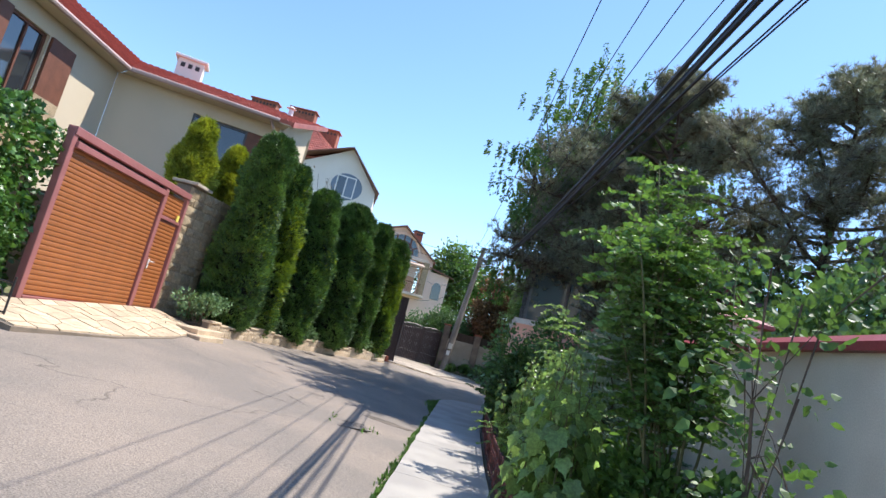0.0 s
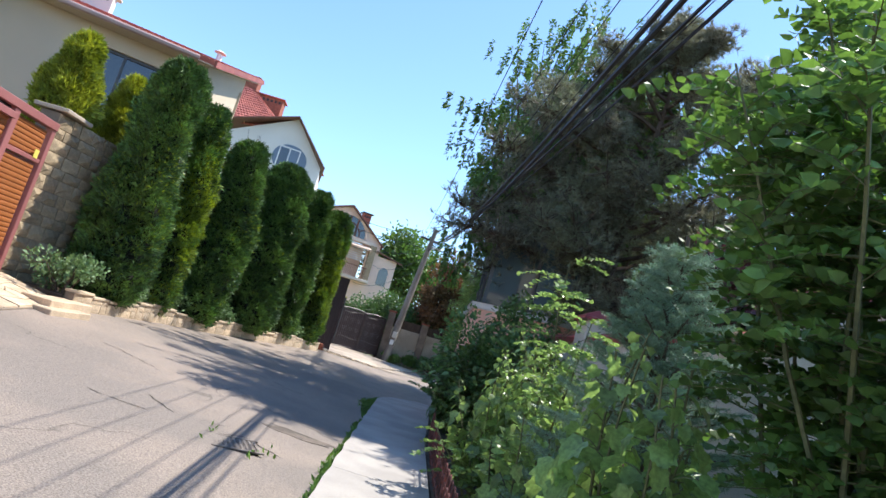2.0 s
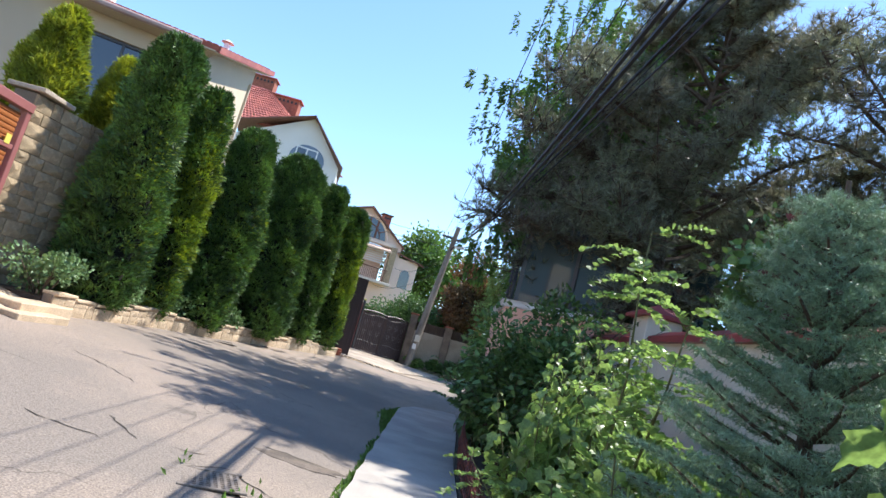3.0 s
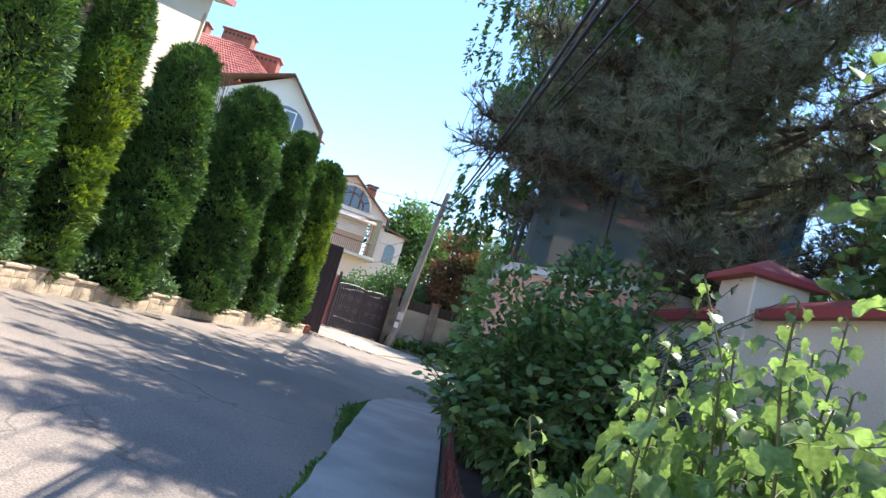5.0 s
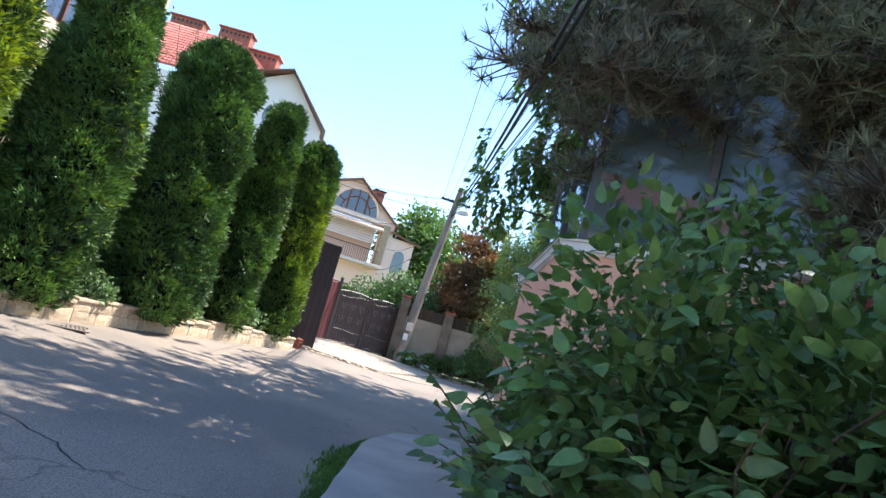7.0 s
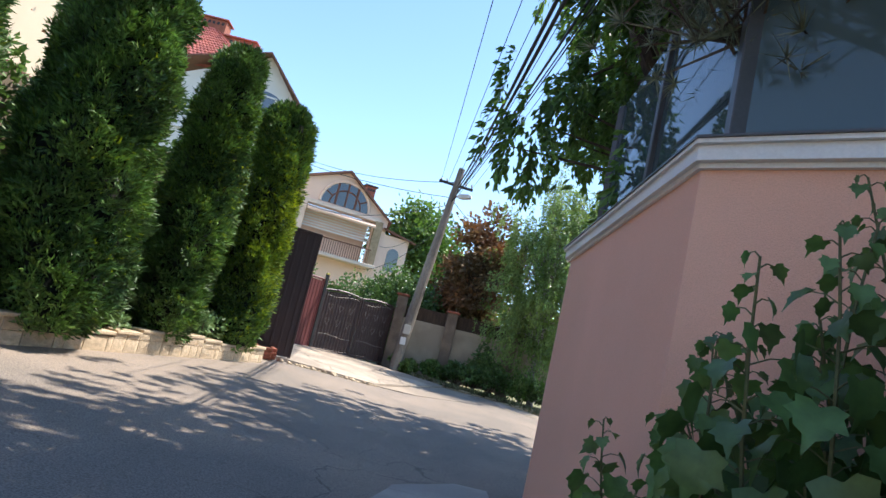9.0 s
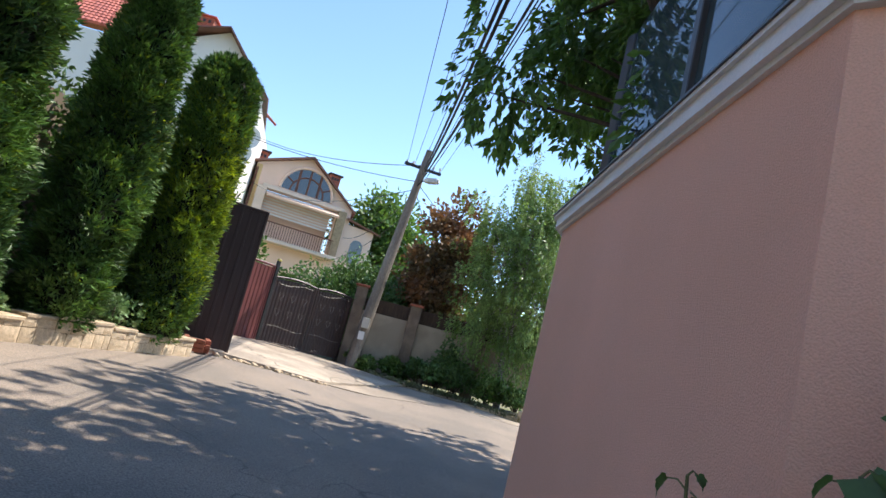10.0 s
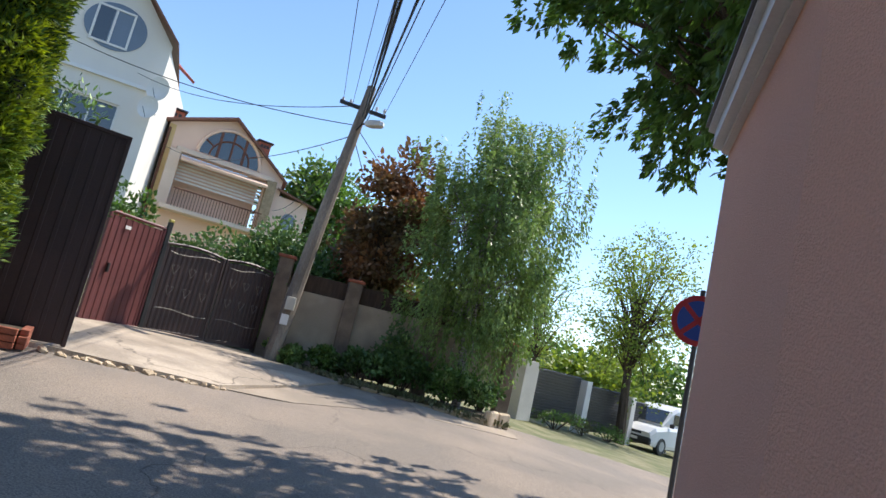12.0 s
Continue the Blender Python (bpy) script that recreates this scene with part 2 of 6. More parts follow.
def box(bm, at, size, rz=0.0, bevel=0.0, rx=0.0, ry=0.0):
    m = pose(*at, rx, ry, rz) @ Matrix.Diagonal((*size, 1))
    made = bmesh.ops.create_cube(bm, size=1, matrix=m)["verts"]
    if bevel:
        bmesh.ops.bevel(bm, geom=list({e for v in made for e in v.link_edges}), offset=bevel, segments=1, affect="EDGES")
    return bm


def solid(at, size, rz=0.0, bevel=0.0, rx=0.0, ry=0.0):
    return box(bmesh.new(), at, size, rz, bevel, rx, ry)


def tube(bm, pts, radii, seg=8, cap=True):
    """A tapered tube along a line of points."""
    pts = [Vector(p) for p in pts]
    radii = radii if hasattr(radii, "__len__") else [radii] * len(pts)
    rings = []
    for i, (p, r) in enumerate(zip(pts, radii)):
        d = (pts[min(i + 1, len(pts) - 1)] - pts[max(i - 1, 0)]).normalized()
        a = d.orthogonal().normalized() if i == 0 else (rings_a - d * rings_a.dot(d)).normalized()
        rings_a = a
        b = d.cross(a)
        rings.append([bm.verts.new(p + (a * math.cos(k * 2 * math.pi / seg) + b * math.sin(k * 2 * math.pi / seg)) * r) for k in range(seg)])
    for u, v in zip(rings, rings[1:]):
        for k in range(seg):
            bm.faces.new((u[k], u[(k + 1) % seg], v[(k + 1) % seg], v[k]))
    if cap:
        bm.faces.new(rings[0][::-1])
        bm.faces.new(rings[-1])
    return bm


def slab(outline, z0, z1, bm=None):
    """An upright prism over an outline of (x, y) points; z0 and z1 may be functions of x, y."""
    bm = bm or bmesh.new()
    f0 = z0 if callable(z0) else (lambda x, y: z0)
    f1 = z1 if callable(z1) else (lambda x, y: z1)
    low = [bm.verts.new((x, y, f0(x, y))) for x, y in outline]
    top = [bm.verts.new((x, y, f1(x, y))) for x, y in outline]
    n = len(outline)
    bm.faces.new(top)
    bm.faces.new(low[::-1])
    for i in range(n):
        bm.faces.new((low[i], low[(i + 1) % n], top[(i + 1) % n], top[i]))
    bmesh.ops.recalc_face_normals(bm, faces=bm.faces)
    return bm


def panel_frame(origin, along, up=(0, 0, 1)):
    """A frame on a facade: x along the wall, y out of it towards its back, z up."""
    a = Vector(along).normalized()
    u = Vector(up)
    m = Matrix((a, u.cross(a), u)).transposed().to_4x4()
    m.translation = origin
    return m


def wall_with_holes(length, outline_top, holes, thick):
    """A wall in its own frame (x along, z up, y from 0 to thick), from columns between the holes' edges."""
    bm = bmesh.new()
    xs = sorted({0.0, length, *[h[0] for h in holes], *[h[1] for h in holes], *[x for x, _ in outline_top]})
    tx, tz = [p[0] for p in outline_top], [p[1] for p in outline_top]
    top = lambda x: float(np.interp(x, tx, tz))
    for a, b in zip(xs, xs[1:]):
        spans, z = [], 0.0
        for h in sorted([h for h in holes if h[0] <= a + 1e-6 and h[1] >= b - 1e-6], key=lambda h: h[2]):
            spans.append((z, z, h[2], h[2]))
            z = h[3]
        spans.append((z, z, top(a), top(b)))
        for za, zb, ua, ub in spans:
            if ua - za < 1e-4 and ub - zb < 1e-4:
                continue
            v = [bm.verts.new(p) for p in ((a, 0, za), (b, 0, zb), (b, 0, ub), (a, 0, ua), (a, thick, za), (b, thick, zb), (b, thick, ub), (a, thick, ua))]
            for f in ((0, 1, 2, 3), (7, 6, 5, 4), (0, 4, 5, 1), (3, 2, 6, 7), (0, 3, 7, 4), (1, 5, 6, 2)):
                bm.faces.new([v[i] for i in f])
    bmesh.ops.remove_doubles(bm, verts=bm.verts, dist=1e-4)
    keys = {}
    for f in bm.faces:
        keys.setdefault(frozenset(f.verts), []).append(f)
    bmesh.ops.delete(bm, geom=[f for fs in keys.values() if len(fs) > 1 for f in fs], context="FACES_ONLY")
    bmesh.ops.recalc_face_normals(bm, faces=bm.faces)
    return bm


LEAVES = {
    "spray": [(0, 0), (0.15, 0.3), (0.11, 0.75), (0, 1), (-0.12, 0.7), (-0.14, 0.3)],
    "oval": [(0, 0), (0.3, 0.3), (0.26, 0.65), (0, 1), (-0.26, 0.65), (-0.3, 0.3)],
    "lobed": [(0, 0.05), (0.22, -0.06), (0.48, 0.12), (0.38, 0.36), (0.5, 0.62), (0.24, 0.66), (0, 1), (-0.24, 0.66), (-0.5, 0.62), (-0.38, 0.36), (-0.48, 0.12), (-0.22, -0.06)],
    "ovate": [(0, 0), (0.2, 0.16), (0.27, 0.42), (0.17, 0.72), (0, 1), (-0.17, 0.72), (-0.27, 0.42), (-0.2, 0.16)],
    "needle": [(-0.04, 0), (0.04, 0), (0, 1)],
    "blunt_needle": [(-0.07, 0), (0.07, 0), (0.03, 1)],
    "blade": [(0, 0), (0.13, 0.4), (0, 1), (-0.13, 0.4)],
    "dart": [(0, 0), (0.22, 0.45), (0, 1), (-0.22, 0.45)],
}


def leaf_cloud(rng, at, way, size, shape="spray", droop=0.0, spread=0.5, fold=0.12, face=None, face_spread=0.5):
    """Many small leaves as one mesh: at and way are arrays of places and of the directions in which they grow."""
    n = len(at)
    outline = np.array(LEAVES[shape], float)
    k = len(outline)
    y = way + rng.normal(0, spread, (n, 3))
    y[:, 2] -= droop
    y /= np.linalg.norm(y, axis=1)[:, None] + 1e-9
    x = np.cross(y, rng.normal(0, 1, (n, 3)) if face is None else face + rng.normal(0, face_spread, (n, 3)))
    x /= np.linalg.norm(x, axis=1)[:, None] + 1e-9
    z = np.cross(x, y)
    s = (size * rng.uniform(0.65, 1.3, n))[:, None, None] if np.isscalar(size) else size[:, None, None]
    u, v = outline[:, 0][None, :, None], outline[:, 1][None, :, None]
    bend = fold * (np.abs(u) * 2 - v * v)
    verts = at[:, None, :] + s * (x[:, None, :] * u + y[:, None, :] * v + z[:, None, :] * bend)
    faces = np.arange(n * k).reshape(n, k)
    return verts.reshape(-1, 3).tolist(), [], faces.tolist()


def ground_z(x, y):
    """Height of the street: it rises gently to its far side and ahead."""
    s = 0.3 + 0.7 * min(max(y / 12, 0), 1)
    fall = 0.083 * min(max(0.0, x - 3), 30) * min(max((y - 24) / 5, 0), 1)      # the side street falls away
    return 0.085 * min(max(0.0, 0.3 - x), 6.5) * s + 0.02 * min(max(0.0, y - 18), 25) - fall


# ---- ground, road, pavement ----
def sheet(xs, ys, drop):
    v = [(x, y, ground_z(x, y) + drop) for y in ys for x in xs]
    n = len(xs)
    f = [(j * n + i, j * n + i + 1, (j + 1) * n + i + 1, (j + 1) * n + i) for j in range(len(ys) - 1) for i in range(n - 1)]
    return v, [], f


near_x, near_y = [x * 1.0 for x in range(-30, 41)], [y * 1.0 for y in range(-25, 71)]
far = [120, 400, 2500]
ground = part("ground", sheet([-f for f in far[::-1]] + near_x + far, [-f for f in far[::-1]] + near_y + far, -0.07), GRASSY)
tagged(ground, "dry grassy ground reaching far beyond the street", "ground", kind="structure")
verts, _, quads = sheet([-7 + 0.5 * i for i in range(95)], [-20 + 0.5 * i for i in range(103)], 0.0)
in_garden = lambda q: sum(verts[i][0] for i in q) / 4 > 3.0 and sum(verts[i][1] for i in q) / 4 < 20
road = part("road", (verts, [], [q for q in quads if not in_garden(q)]), ASPHALT)
tagged(road, "worn sunlit grey asphalt street with cracks", "road", kind="structure")

WALK_L = [(-0.62, -8), (-0.3, 4), (-0.1, 8.5), (0.06, 12.6), (0.26, 17.2), (0.62, 18.6), (1.25, 19.3)]
WALK_R = [(0.5, -8), (0.78, 4), (0.90, 8.5), (1.08, 12.6), (1.3, 15.0), (1.56, 18.6), (1.6, 19.3)]
side = lambda line, y: float(np.interp(y, [p[1] for p in line], [p[0] for p in line]))
pavement = thing("pavement", (0, 0, 0), "pale concrete pavement with a low worn kerb", "pavement", kind="structure")
edges_y = [-8, -5.5, -3, -0.5, 2, 4.4, 6.7, 9.1, 11.4, 13.8, 16.1, 18.4, 19.3]
for i, (a, b) in enumerate(zip(edges_y, edges_y[1:])):
    ys = np.linspace(a + 0.004, b - 0.004, 6)
    out = [(side(WALK_L, y) + 0.012 * math.sin(7 * y), y) for y in ys] + [(side(WALK_R, y), y) for y in ys[::-1]]
    part("slab", slab(out, lambda x, y: ground_z(x, y) - 0.1, lambda x, y: ground_z(x, y) + 0.075 * min(1, (19.5 - y) / 2)), CONCRETE, pavement)

# ---- garden bed, wall and iron edging on the near side ----
garden = part("garden_soil", slab([(2.96, -20), (16, -20), (16, 19.9), (2.96, 19.9)], -0.12, 0.012), LITTER)
tagged(garden, "needle-strewn garden soil behind the wall", "soil", kind="structure")
bed = part("garden_bed", slab([(side(WALK_R, y) + 0.02, y) for y in (-8, 0, 4, 8, 12, 15, 18)] + [(2.8, 18), (2.8, -8)], -0.1, 0.06), SOIL)
tagged(bed, "dark soil bed along the garden wall", "soil", kind="structure")
garden_wall = thing("garden_wall", (0, 0, 0), "shaded pale plaster garden wall with maroon tin coping", "wall", kind="structure")
part("wall", solid((2.92, 3.2, 1.05), (0.24, 24.0, 2.14)), GARDEN_WALL, garden_wall)


def coping(parent, y0, y1, z, w):
    """A low pitched tin cap with a folded drip edge."""
    bm = bmesh.new()
    prof = [(-w, -0.03), (-w - 0.004, 0.035), (0, 0.13), (w + 0.004, 0.035), (w, -0.03)]
    a = [bm.verts.new((2.92 + x, y0, z + h)) for x, h in prof]
    b = [bm.verts.new((2.92 + x, y1, z + h)) for x, h in prof]
    for i in range(4):
        bm.faces.new((a[i], a[i + 1], b[i + 1], b[i]))
    bm.faces.new(a[::-1]), bm.faces.new(b), bm.faces.new((a[0], b[0], b[4], a[4]))
    bmesh.ops.recalc_face_normals(bm, faces=bm.faces)
    return part("coping", bm, COPING_RED, parent)


pillars_y = [-3.1, 1.75, 6.6, 11.45]
stops = [-8.8] + pillars_y + [15.2]
for a, b in zip(stops, stops[1:]):
    coping(garden_wall, a + 0.26, b - 0.26, 2.15, 0.19)
for y in pillars_y:
    part("pillar", solid((2.90, y, 1.2), (0.42, 0.48, 2.44), bevel=0.01), GARDEN_WALL, garden_wall)
    bm = bmesh.new()
    v = [bm.verts.new((2.90 + sx * 0.29, y + sy * 0.32, 2.42)) for sx, sy in ((-1, -1), (1, -1), (1, 1), (-1, 1))]
    w = [bm.verts.new((2.90 + sx * 0.29, y + sy * 0.32, 2.46)) for sx, sy in ((-1, -1), (1, -1), (1, 1), (-1, 1))]
    top = bm.verts.new((2.90, y, 2.62))
    bm.faces.new(v[::-1])
    for i in range(4):
        bm.faces.new((v[i], v[(i + 1) % 4], w[(i + 1) % 4], w[i]))
        bm.faces.new((w[i], w[(i + 1) % 4], top))
    part("pillar_cap", bm, COPING_RED, garden_wall)

# ---- pink corner building ----
pink = thing("pink_building", (0, 0, 0), "pink stucco corner building with a glazed upper storey", "building")
PINK_OUT = [(3.05, 14.05), (1.60, 15.36), (1.81, 18.55), (2.42, 19.75), (5.0, 20.3), (5.0, 14.05)]
part("wall", slab(PINK_OUT, -0.15, 2.475), PINK_STUCCO, pink)
grow = lambda pts, d: [(x - d * (1 if x < 4.5 else -1), y + (d if y > 17 else -d)) for x, y in pts]
for d, z0, z1 in ((0.022, 2.475, 2.50), (0.05, 2.50, 2.575), (0.07, 2.575, 2.597)):
    part("cornice_band", slab(grow(PINK_OUT, d), z0, z1), WHITE_PAINT, pink)
part("cornice_cap", slab(grow(PINK_OUT, 0.08), 2.597, 2.609), GREY_FRAME, pink)
GLASS_LINE = [(3.25, 14.15), (1.78, 15.46), (1.97, 18.3), (4.8, 19.2), (4.8, 14.15)]
GLASS_TOP = 4.05
for (x0, y0), (x1, y1), cuts in zip(GLASS_LINE, GLASS_LINE[1:], ((0, 0.45, 1), (0, 0.5, 1), (0, 0.25, 0.5, 0.75, 1), (0, 0.5, 1))):
    for a, b in zip(cuts, cuts[1:]):
        p, q = Vector((x0 + (x1 - x0) * a, y0 + (y1 - y0) * a, 0)), Vector((x0 + (x1 - x0) * b, y0 + (y1 - y0) * b, 0))
        mid, d = (p + q) / 2, (q - p)
        ang = math.degrees(math.atan2(d.y, d.x))
        part("pane", solid((mid.x, mid.y, (2.609 + GLASS_TOP) / 2), (d.length - 0.07, 0.02, GLASS_TOP - 2.609), ang), SHOP_GLASS, pink)
        part("mullion", solid((p.x, p.y, (2.609 + GLASS_TOP) / 2), (0.075, 0.09, GLASS_TOP - 2.609), ang, 0.006), GREY_FRAME, pink)

# ---- driveway, stone edging, planting strip on the far side ----
KERB = [(-4.95, 13.3), (-4.55, 16.2), (-3.35, 20.3), (-2.08, 24.2)]
kerb_x = lambda y: float(np.interp(y, [p[1] for p in KERB], [p[0] for p in KERB]))
strip = part("planting_strip", slab([(kerb_x(y) - 0.16, y) for y in (13.3, 16.3, 20.2, 24.2)] + [(-3.2, 25.6), (-6.0, 20), (-6.15, 13.3)], 0.1, lambda x, y: ground_z(kerb_x(y), y) + 0.2), SOIL)
tagged(strip, "raised soil strip behind a sandstone edging", "soil", kind="structure")


edging = thing("stone_edging", (0, 0, 0), "low sandstone edging wall of the planting strip", "edging", kind="structure")
drive = thing("driveway", (0, 0, 0), "driveway of pale crazy-paved sandstone", "driveway", kind="structure")
DRIVE = [(-6.25, 7.6), (-5.15, 7.6), (-4.8, 9.4), (-4.72, 11.2), (-5.0, 13.3), (-6.25, 13.3)]
drive_z = lambda x, y: ground_z(x, y) + 0.03 + 0.16 * min(max((-x - 4.75) / 1.4, 0), 1)
part("bedding", slab(DRIVE, 0.0, lambda x, y: drive_z(x, y) - 0.012), JOINT, drive)

# ---- beige house above the garage ----
house = thing("beige_house", (0, 0, 0), "large beige stucco house with red tiled roof", "house")
EAVE = 7.0
def facade(parent, p, q, z0, top, holes, material, thick=0.3, name="wall"):
    """A wall from p to q, seen from its right-hand side; holes are (x0, x1, z0, z1) from p and z0."""
    d = Vector((q[0] - p[0], q[1] - p[1], 0))
    ob = part(name, wall_with_holes(d.length, top if not np.isscalar(top) else [(0, top - z0), (d.length, top - z0)], holes, thick), material, parent)
    ob.matrix_basis = panel_frame((p[0], p[1], z0), d)
    return ob


def window(parent, m, x0, x1, z0, z1, bars=1, frame_mat=None, pane_mat=None, depth=0.12, name="window", shutters=False):
    """A framed window in a facade's frame m, set back in its opening."""
    w = new(name)
    w.parent, w.matrix_basis = parent, m
    bm = bmesh.new()
    t = 0.07
    for c, s in (((x0 + t / 2, 0), (t, z1 - z0)), ((x1 - t / 2, 0), (t, z1 - z0))):
        box(bm, (c[0], depth, (z0 + z1) / 2), (s[0], 0.08, s[1]))
    for z in (z0 + t / 2, z1 - t / 2):
        box(bm, ((x0 + x1) / 2, depth, z), (x1 - x0 - 2 * t, 0.08, t))
    for i in range(1, bars + 1):
        box(bm, (x0 + (x1 - x0) * i / (bars + 1), depth, (z0 + z1) / 2), (0.06, 0.07, z1 - z0 - 2 * t))
    part("frame", bm, frame_mat or BROWN_WOOD, w)
    part("pane", solid(((x0 + x1) / 2, depth + 0.02, (z0 + z1) / 2), (x1 - x0 - t, 0.02, z1 - z0 - t)), pane_mat or WINDOW, w)
    return w


H_IN, H_END, H_BACK = (-11.4, 17.5), (-6.84, 19.3), (-7.17, 23.9)
main = facade(house, H_IN, H_END, 0.3, EAVE - 0.04, [(2.31, 4.66, 4.2, 6.22)], STUCCO)
window(house, main.matrix_basis, 2.31, 4.0, 4.2, 6.22, 1, GREY_FRAME)
part("shutter", solid((4.33, 0.06, 5.21), (0.66, 0.08, 2.02)), BROWN_WOOD, house).matrix_basis = main.matrix_basis.copy()
wing = facade(house, (-11.4, 3.0), (-11.4, 17.49), 0.3, EAVE - 0.04, [(10.15, 11.5, 4.1, 6.2), (7.8, 9.2, 4.1, 6.2), (4.9, 7.0, 4.1, 6.2)], STUCCO)
for a, b in ((10.15, 11.5), (7.8, 9.2), (4.9, 7.0)):
    window(house, wing.matrix_basis, a, b, 4.1, 6.2, 1)
for y0, y1 in ((12.2, 13.1), (14.55, 15.5)):
    part("shutter", solid((-11.36, (y0 + y1) / 2, 5.75), (0.08, y1 - y0, 1.5)), BROWN_WOOD, house)
    part("stone_panel", solid((-11.36, (y0 + y1) / 2, 4.7), (0.08, y1 - y0, 0.6)), STONE, house)
# gable end in the sun, with a stone plinth under a brown ledge
east = facade(house, H_END, H_BACK, 0.3, [(0, 6.84), (4.61, 8.32)], [(0.45, 1.95, 4.65, 6.13)], STUCCO)
window(house, east.matrix_basis, 0.45, 1.95, 4.65, 6.13, 1)
part("plinth", solid((2.3, -0.03, 2.9), (4.6, 0.06, 2.0)), STONE, house).matrix_basis = east.matrix_basis.copy()
part("ledge", solid((2.3, -0.05, 3.93), (4.62, 0.1, 0.05), bevel=0.006), BROWN_WOOD, house).matrix_basis = east.matrix_basis.copy()
facade(house, H_BACK, (-13.0, 22.0), 0.3, 8.0, [], STUCCO)


def roof_plane(parent, corners, material, name="roof", thick=0.16):
    bm = bmesh.new()
    v = [bm.verts.new(c) for c in corners]
    f = bm.faces.new(v)
    bm.normal_update()
    if f.normal.z < 0:
        f.normal_flip()
    low = bmesh.ops.extrude_face_region(bm, geom=[f])["geom"]
    n = f.normal.copy()
    bmesh.ops.translate(bm, verts=[g for g in low if isinstance(g, bmesh.types.BMVert)], vec=n * thick)
    bmesh.ops.recalc_face_normals(bm, faces=bm.faces)
    return part(name, bm, material, parent)


def tile_roof(parent, corners, material, name="roof", tile=0.23, course=0.36):
    """Curved tiles in overlapping courses on a slope: its eave from left to right, then its ridge from right to left."""
    a, b, c, d = [np.array(p, float) for p in corners]
    wide, deep = max(np.linalg.norm(b - a), np.linalg.norm(c - d)), max(np.linalg.norm(d - a), np.linalg.norm(c - b))
    nu, nv = max(2, int(wide / tile)) * 4, max(2, int(deep / course))
    n = np.cross(b - a, (d - a) + (c - b))
    n /= np.linalg.norm(n) * (1 if n[2] > 0 else -1)
    u = np.linspace(0, 1, nu + 1)
    rows = []
    for k in range(nv):
        for v, lift in ((k / nv, 0.12), ((k + 1) / nv, 0.085)):
            p = (a[None] * (1 - u[:, None]) + b[None] * u[:, None]) * (1 - v) + (d[None] * (1 - u[:, None]) + c[None] * u[:, None]) * v
            rows.append(p + n * (lift + 0.035 * np.abs(np.sin(u * nu / 4 * math.pi)))[:, None])
    low = [np.array([p + (q - p) * t for t in u]) for p, q in ((d, c), (a, b))]
    rows = [low[1]] + rows + [low[0]]
    m = nu + 1
    f = [(j * m + i, j * m + i + 1, (j + 1) * m + i + 1, (j + 1) * m + i) for j in range(len(rows) - 1) for i in range(nu)]
    f += [(i + 1, i, (len(rows) - 1) * m + i, (len(rows) - 1) * m + i + 1) for i in range(nu)]
    return part(name, (np.concatenate(rows).tolist(), [], f), material, parent)


tile_roof(house, [(-10.95, 17.2, EAVE), (-6.36, 18.87, EAVE), (-6.75, 24.3, 8.75), (-13.4, 21.7, 8.75)], ROOF_RED)
tile_roof(house, [(-10.95, 2.8, EAVE), (-10.95, 17.2, EAVE), (-13.4, 21.7, 8.75), (-14.3, 2.8, 9.0)], ROOF_RED)
bm = bmesh.new()
tube(bm, [(-10.88, 2.8, EAVE + 0.02), (-10.88, 17.15, EAVE + 0.02), (-6.7, 18.66, EAVE + 0.02)], 0.075)
part("gutter", bm, GUTTER, house)
bm = bmesh.new()
tube(bm, [(-6.95, 18.6, EAVE - 0.05), (-6.75, 19.1, EAVE - 0.55), (-6.74, 19.2, 6.3), (-6.74, 19.2, 1.0)], 0.05)
part("downpipe", bm, GUTTER, house)
part("bargeboard", slab([(-6.30, 18.87), (-6.36, 18.87), (-6.76, 24.3), (-6.70, 24.3)], lambda x, y: EAVE - 0.04 + (y - 18.87) * 0.322, lambda x, y: EAVE + 0.13 + (y - 18.87) * 0.322), ROOF_RED, house)
part("soffit", slab([(-10.93, 17.22), (-6.4, 18.85), (-6.8, 19.5), (-11.5, 17.75)], EAVE - 0.035, EAVE - 0.003), STUCCO, house)
part("soffit", slab([(-10.95, 2.8), (-10.95, 17.2), (-11.52, 17.7), (-11.52, 2.8)], EAVE - 0.032, EAVE - 0.002), STUCCO, house)
part("soffit", slab([(-6.37, 18.9), (-6.84, 18.9), (-7.2, 24.2), (-6.76, 24.2)], lambda x, y: EAVE - 0.06 + (y - 18.87) * 0.322, lambda x, y: EAVE - 0.02 + (y - 18.87) * 0.322), STUCCO, house)


def chimney(parent, at, w, d, h, body, cap, rz=20.0):
    c = new("chimney")
    c.parent, c.matrix_basis = parent, pose(*at, 0, 0, rz)
    part("shaft", solid((0, 0, h / 2), (w, d, h), bevel=0.01), body, c)
    n = max(3, int(w / 0.3))
    for k in range(n):
        part("vent", solid(((k + 0.5 - n / 2) * (w - 0.15) / n, -d / 2 - 0.004, h - 0.24), (0.15, 0.02, 0.17)), BLACK, c)
    part("cap", solid((0, 0, h + 0.05), (w + 0.25, d + 0.25, 0.1), bevel=0.02), cap, c)


chimney(house, (-11.7, 21.95, 8.2), 0.92, 0.6, 1.15, WHITE_STUCCO, WHITE_PAINT)

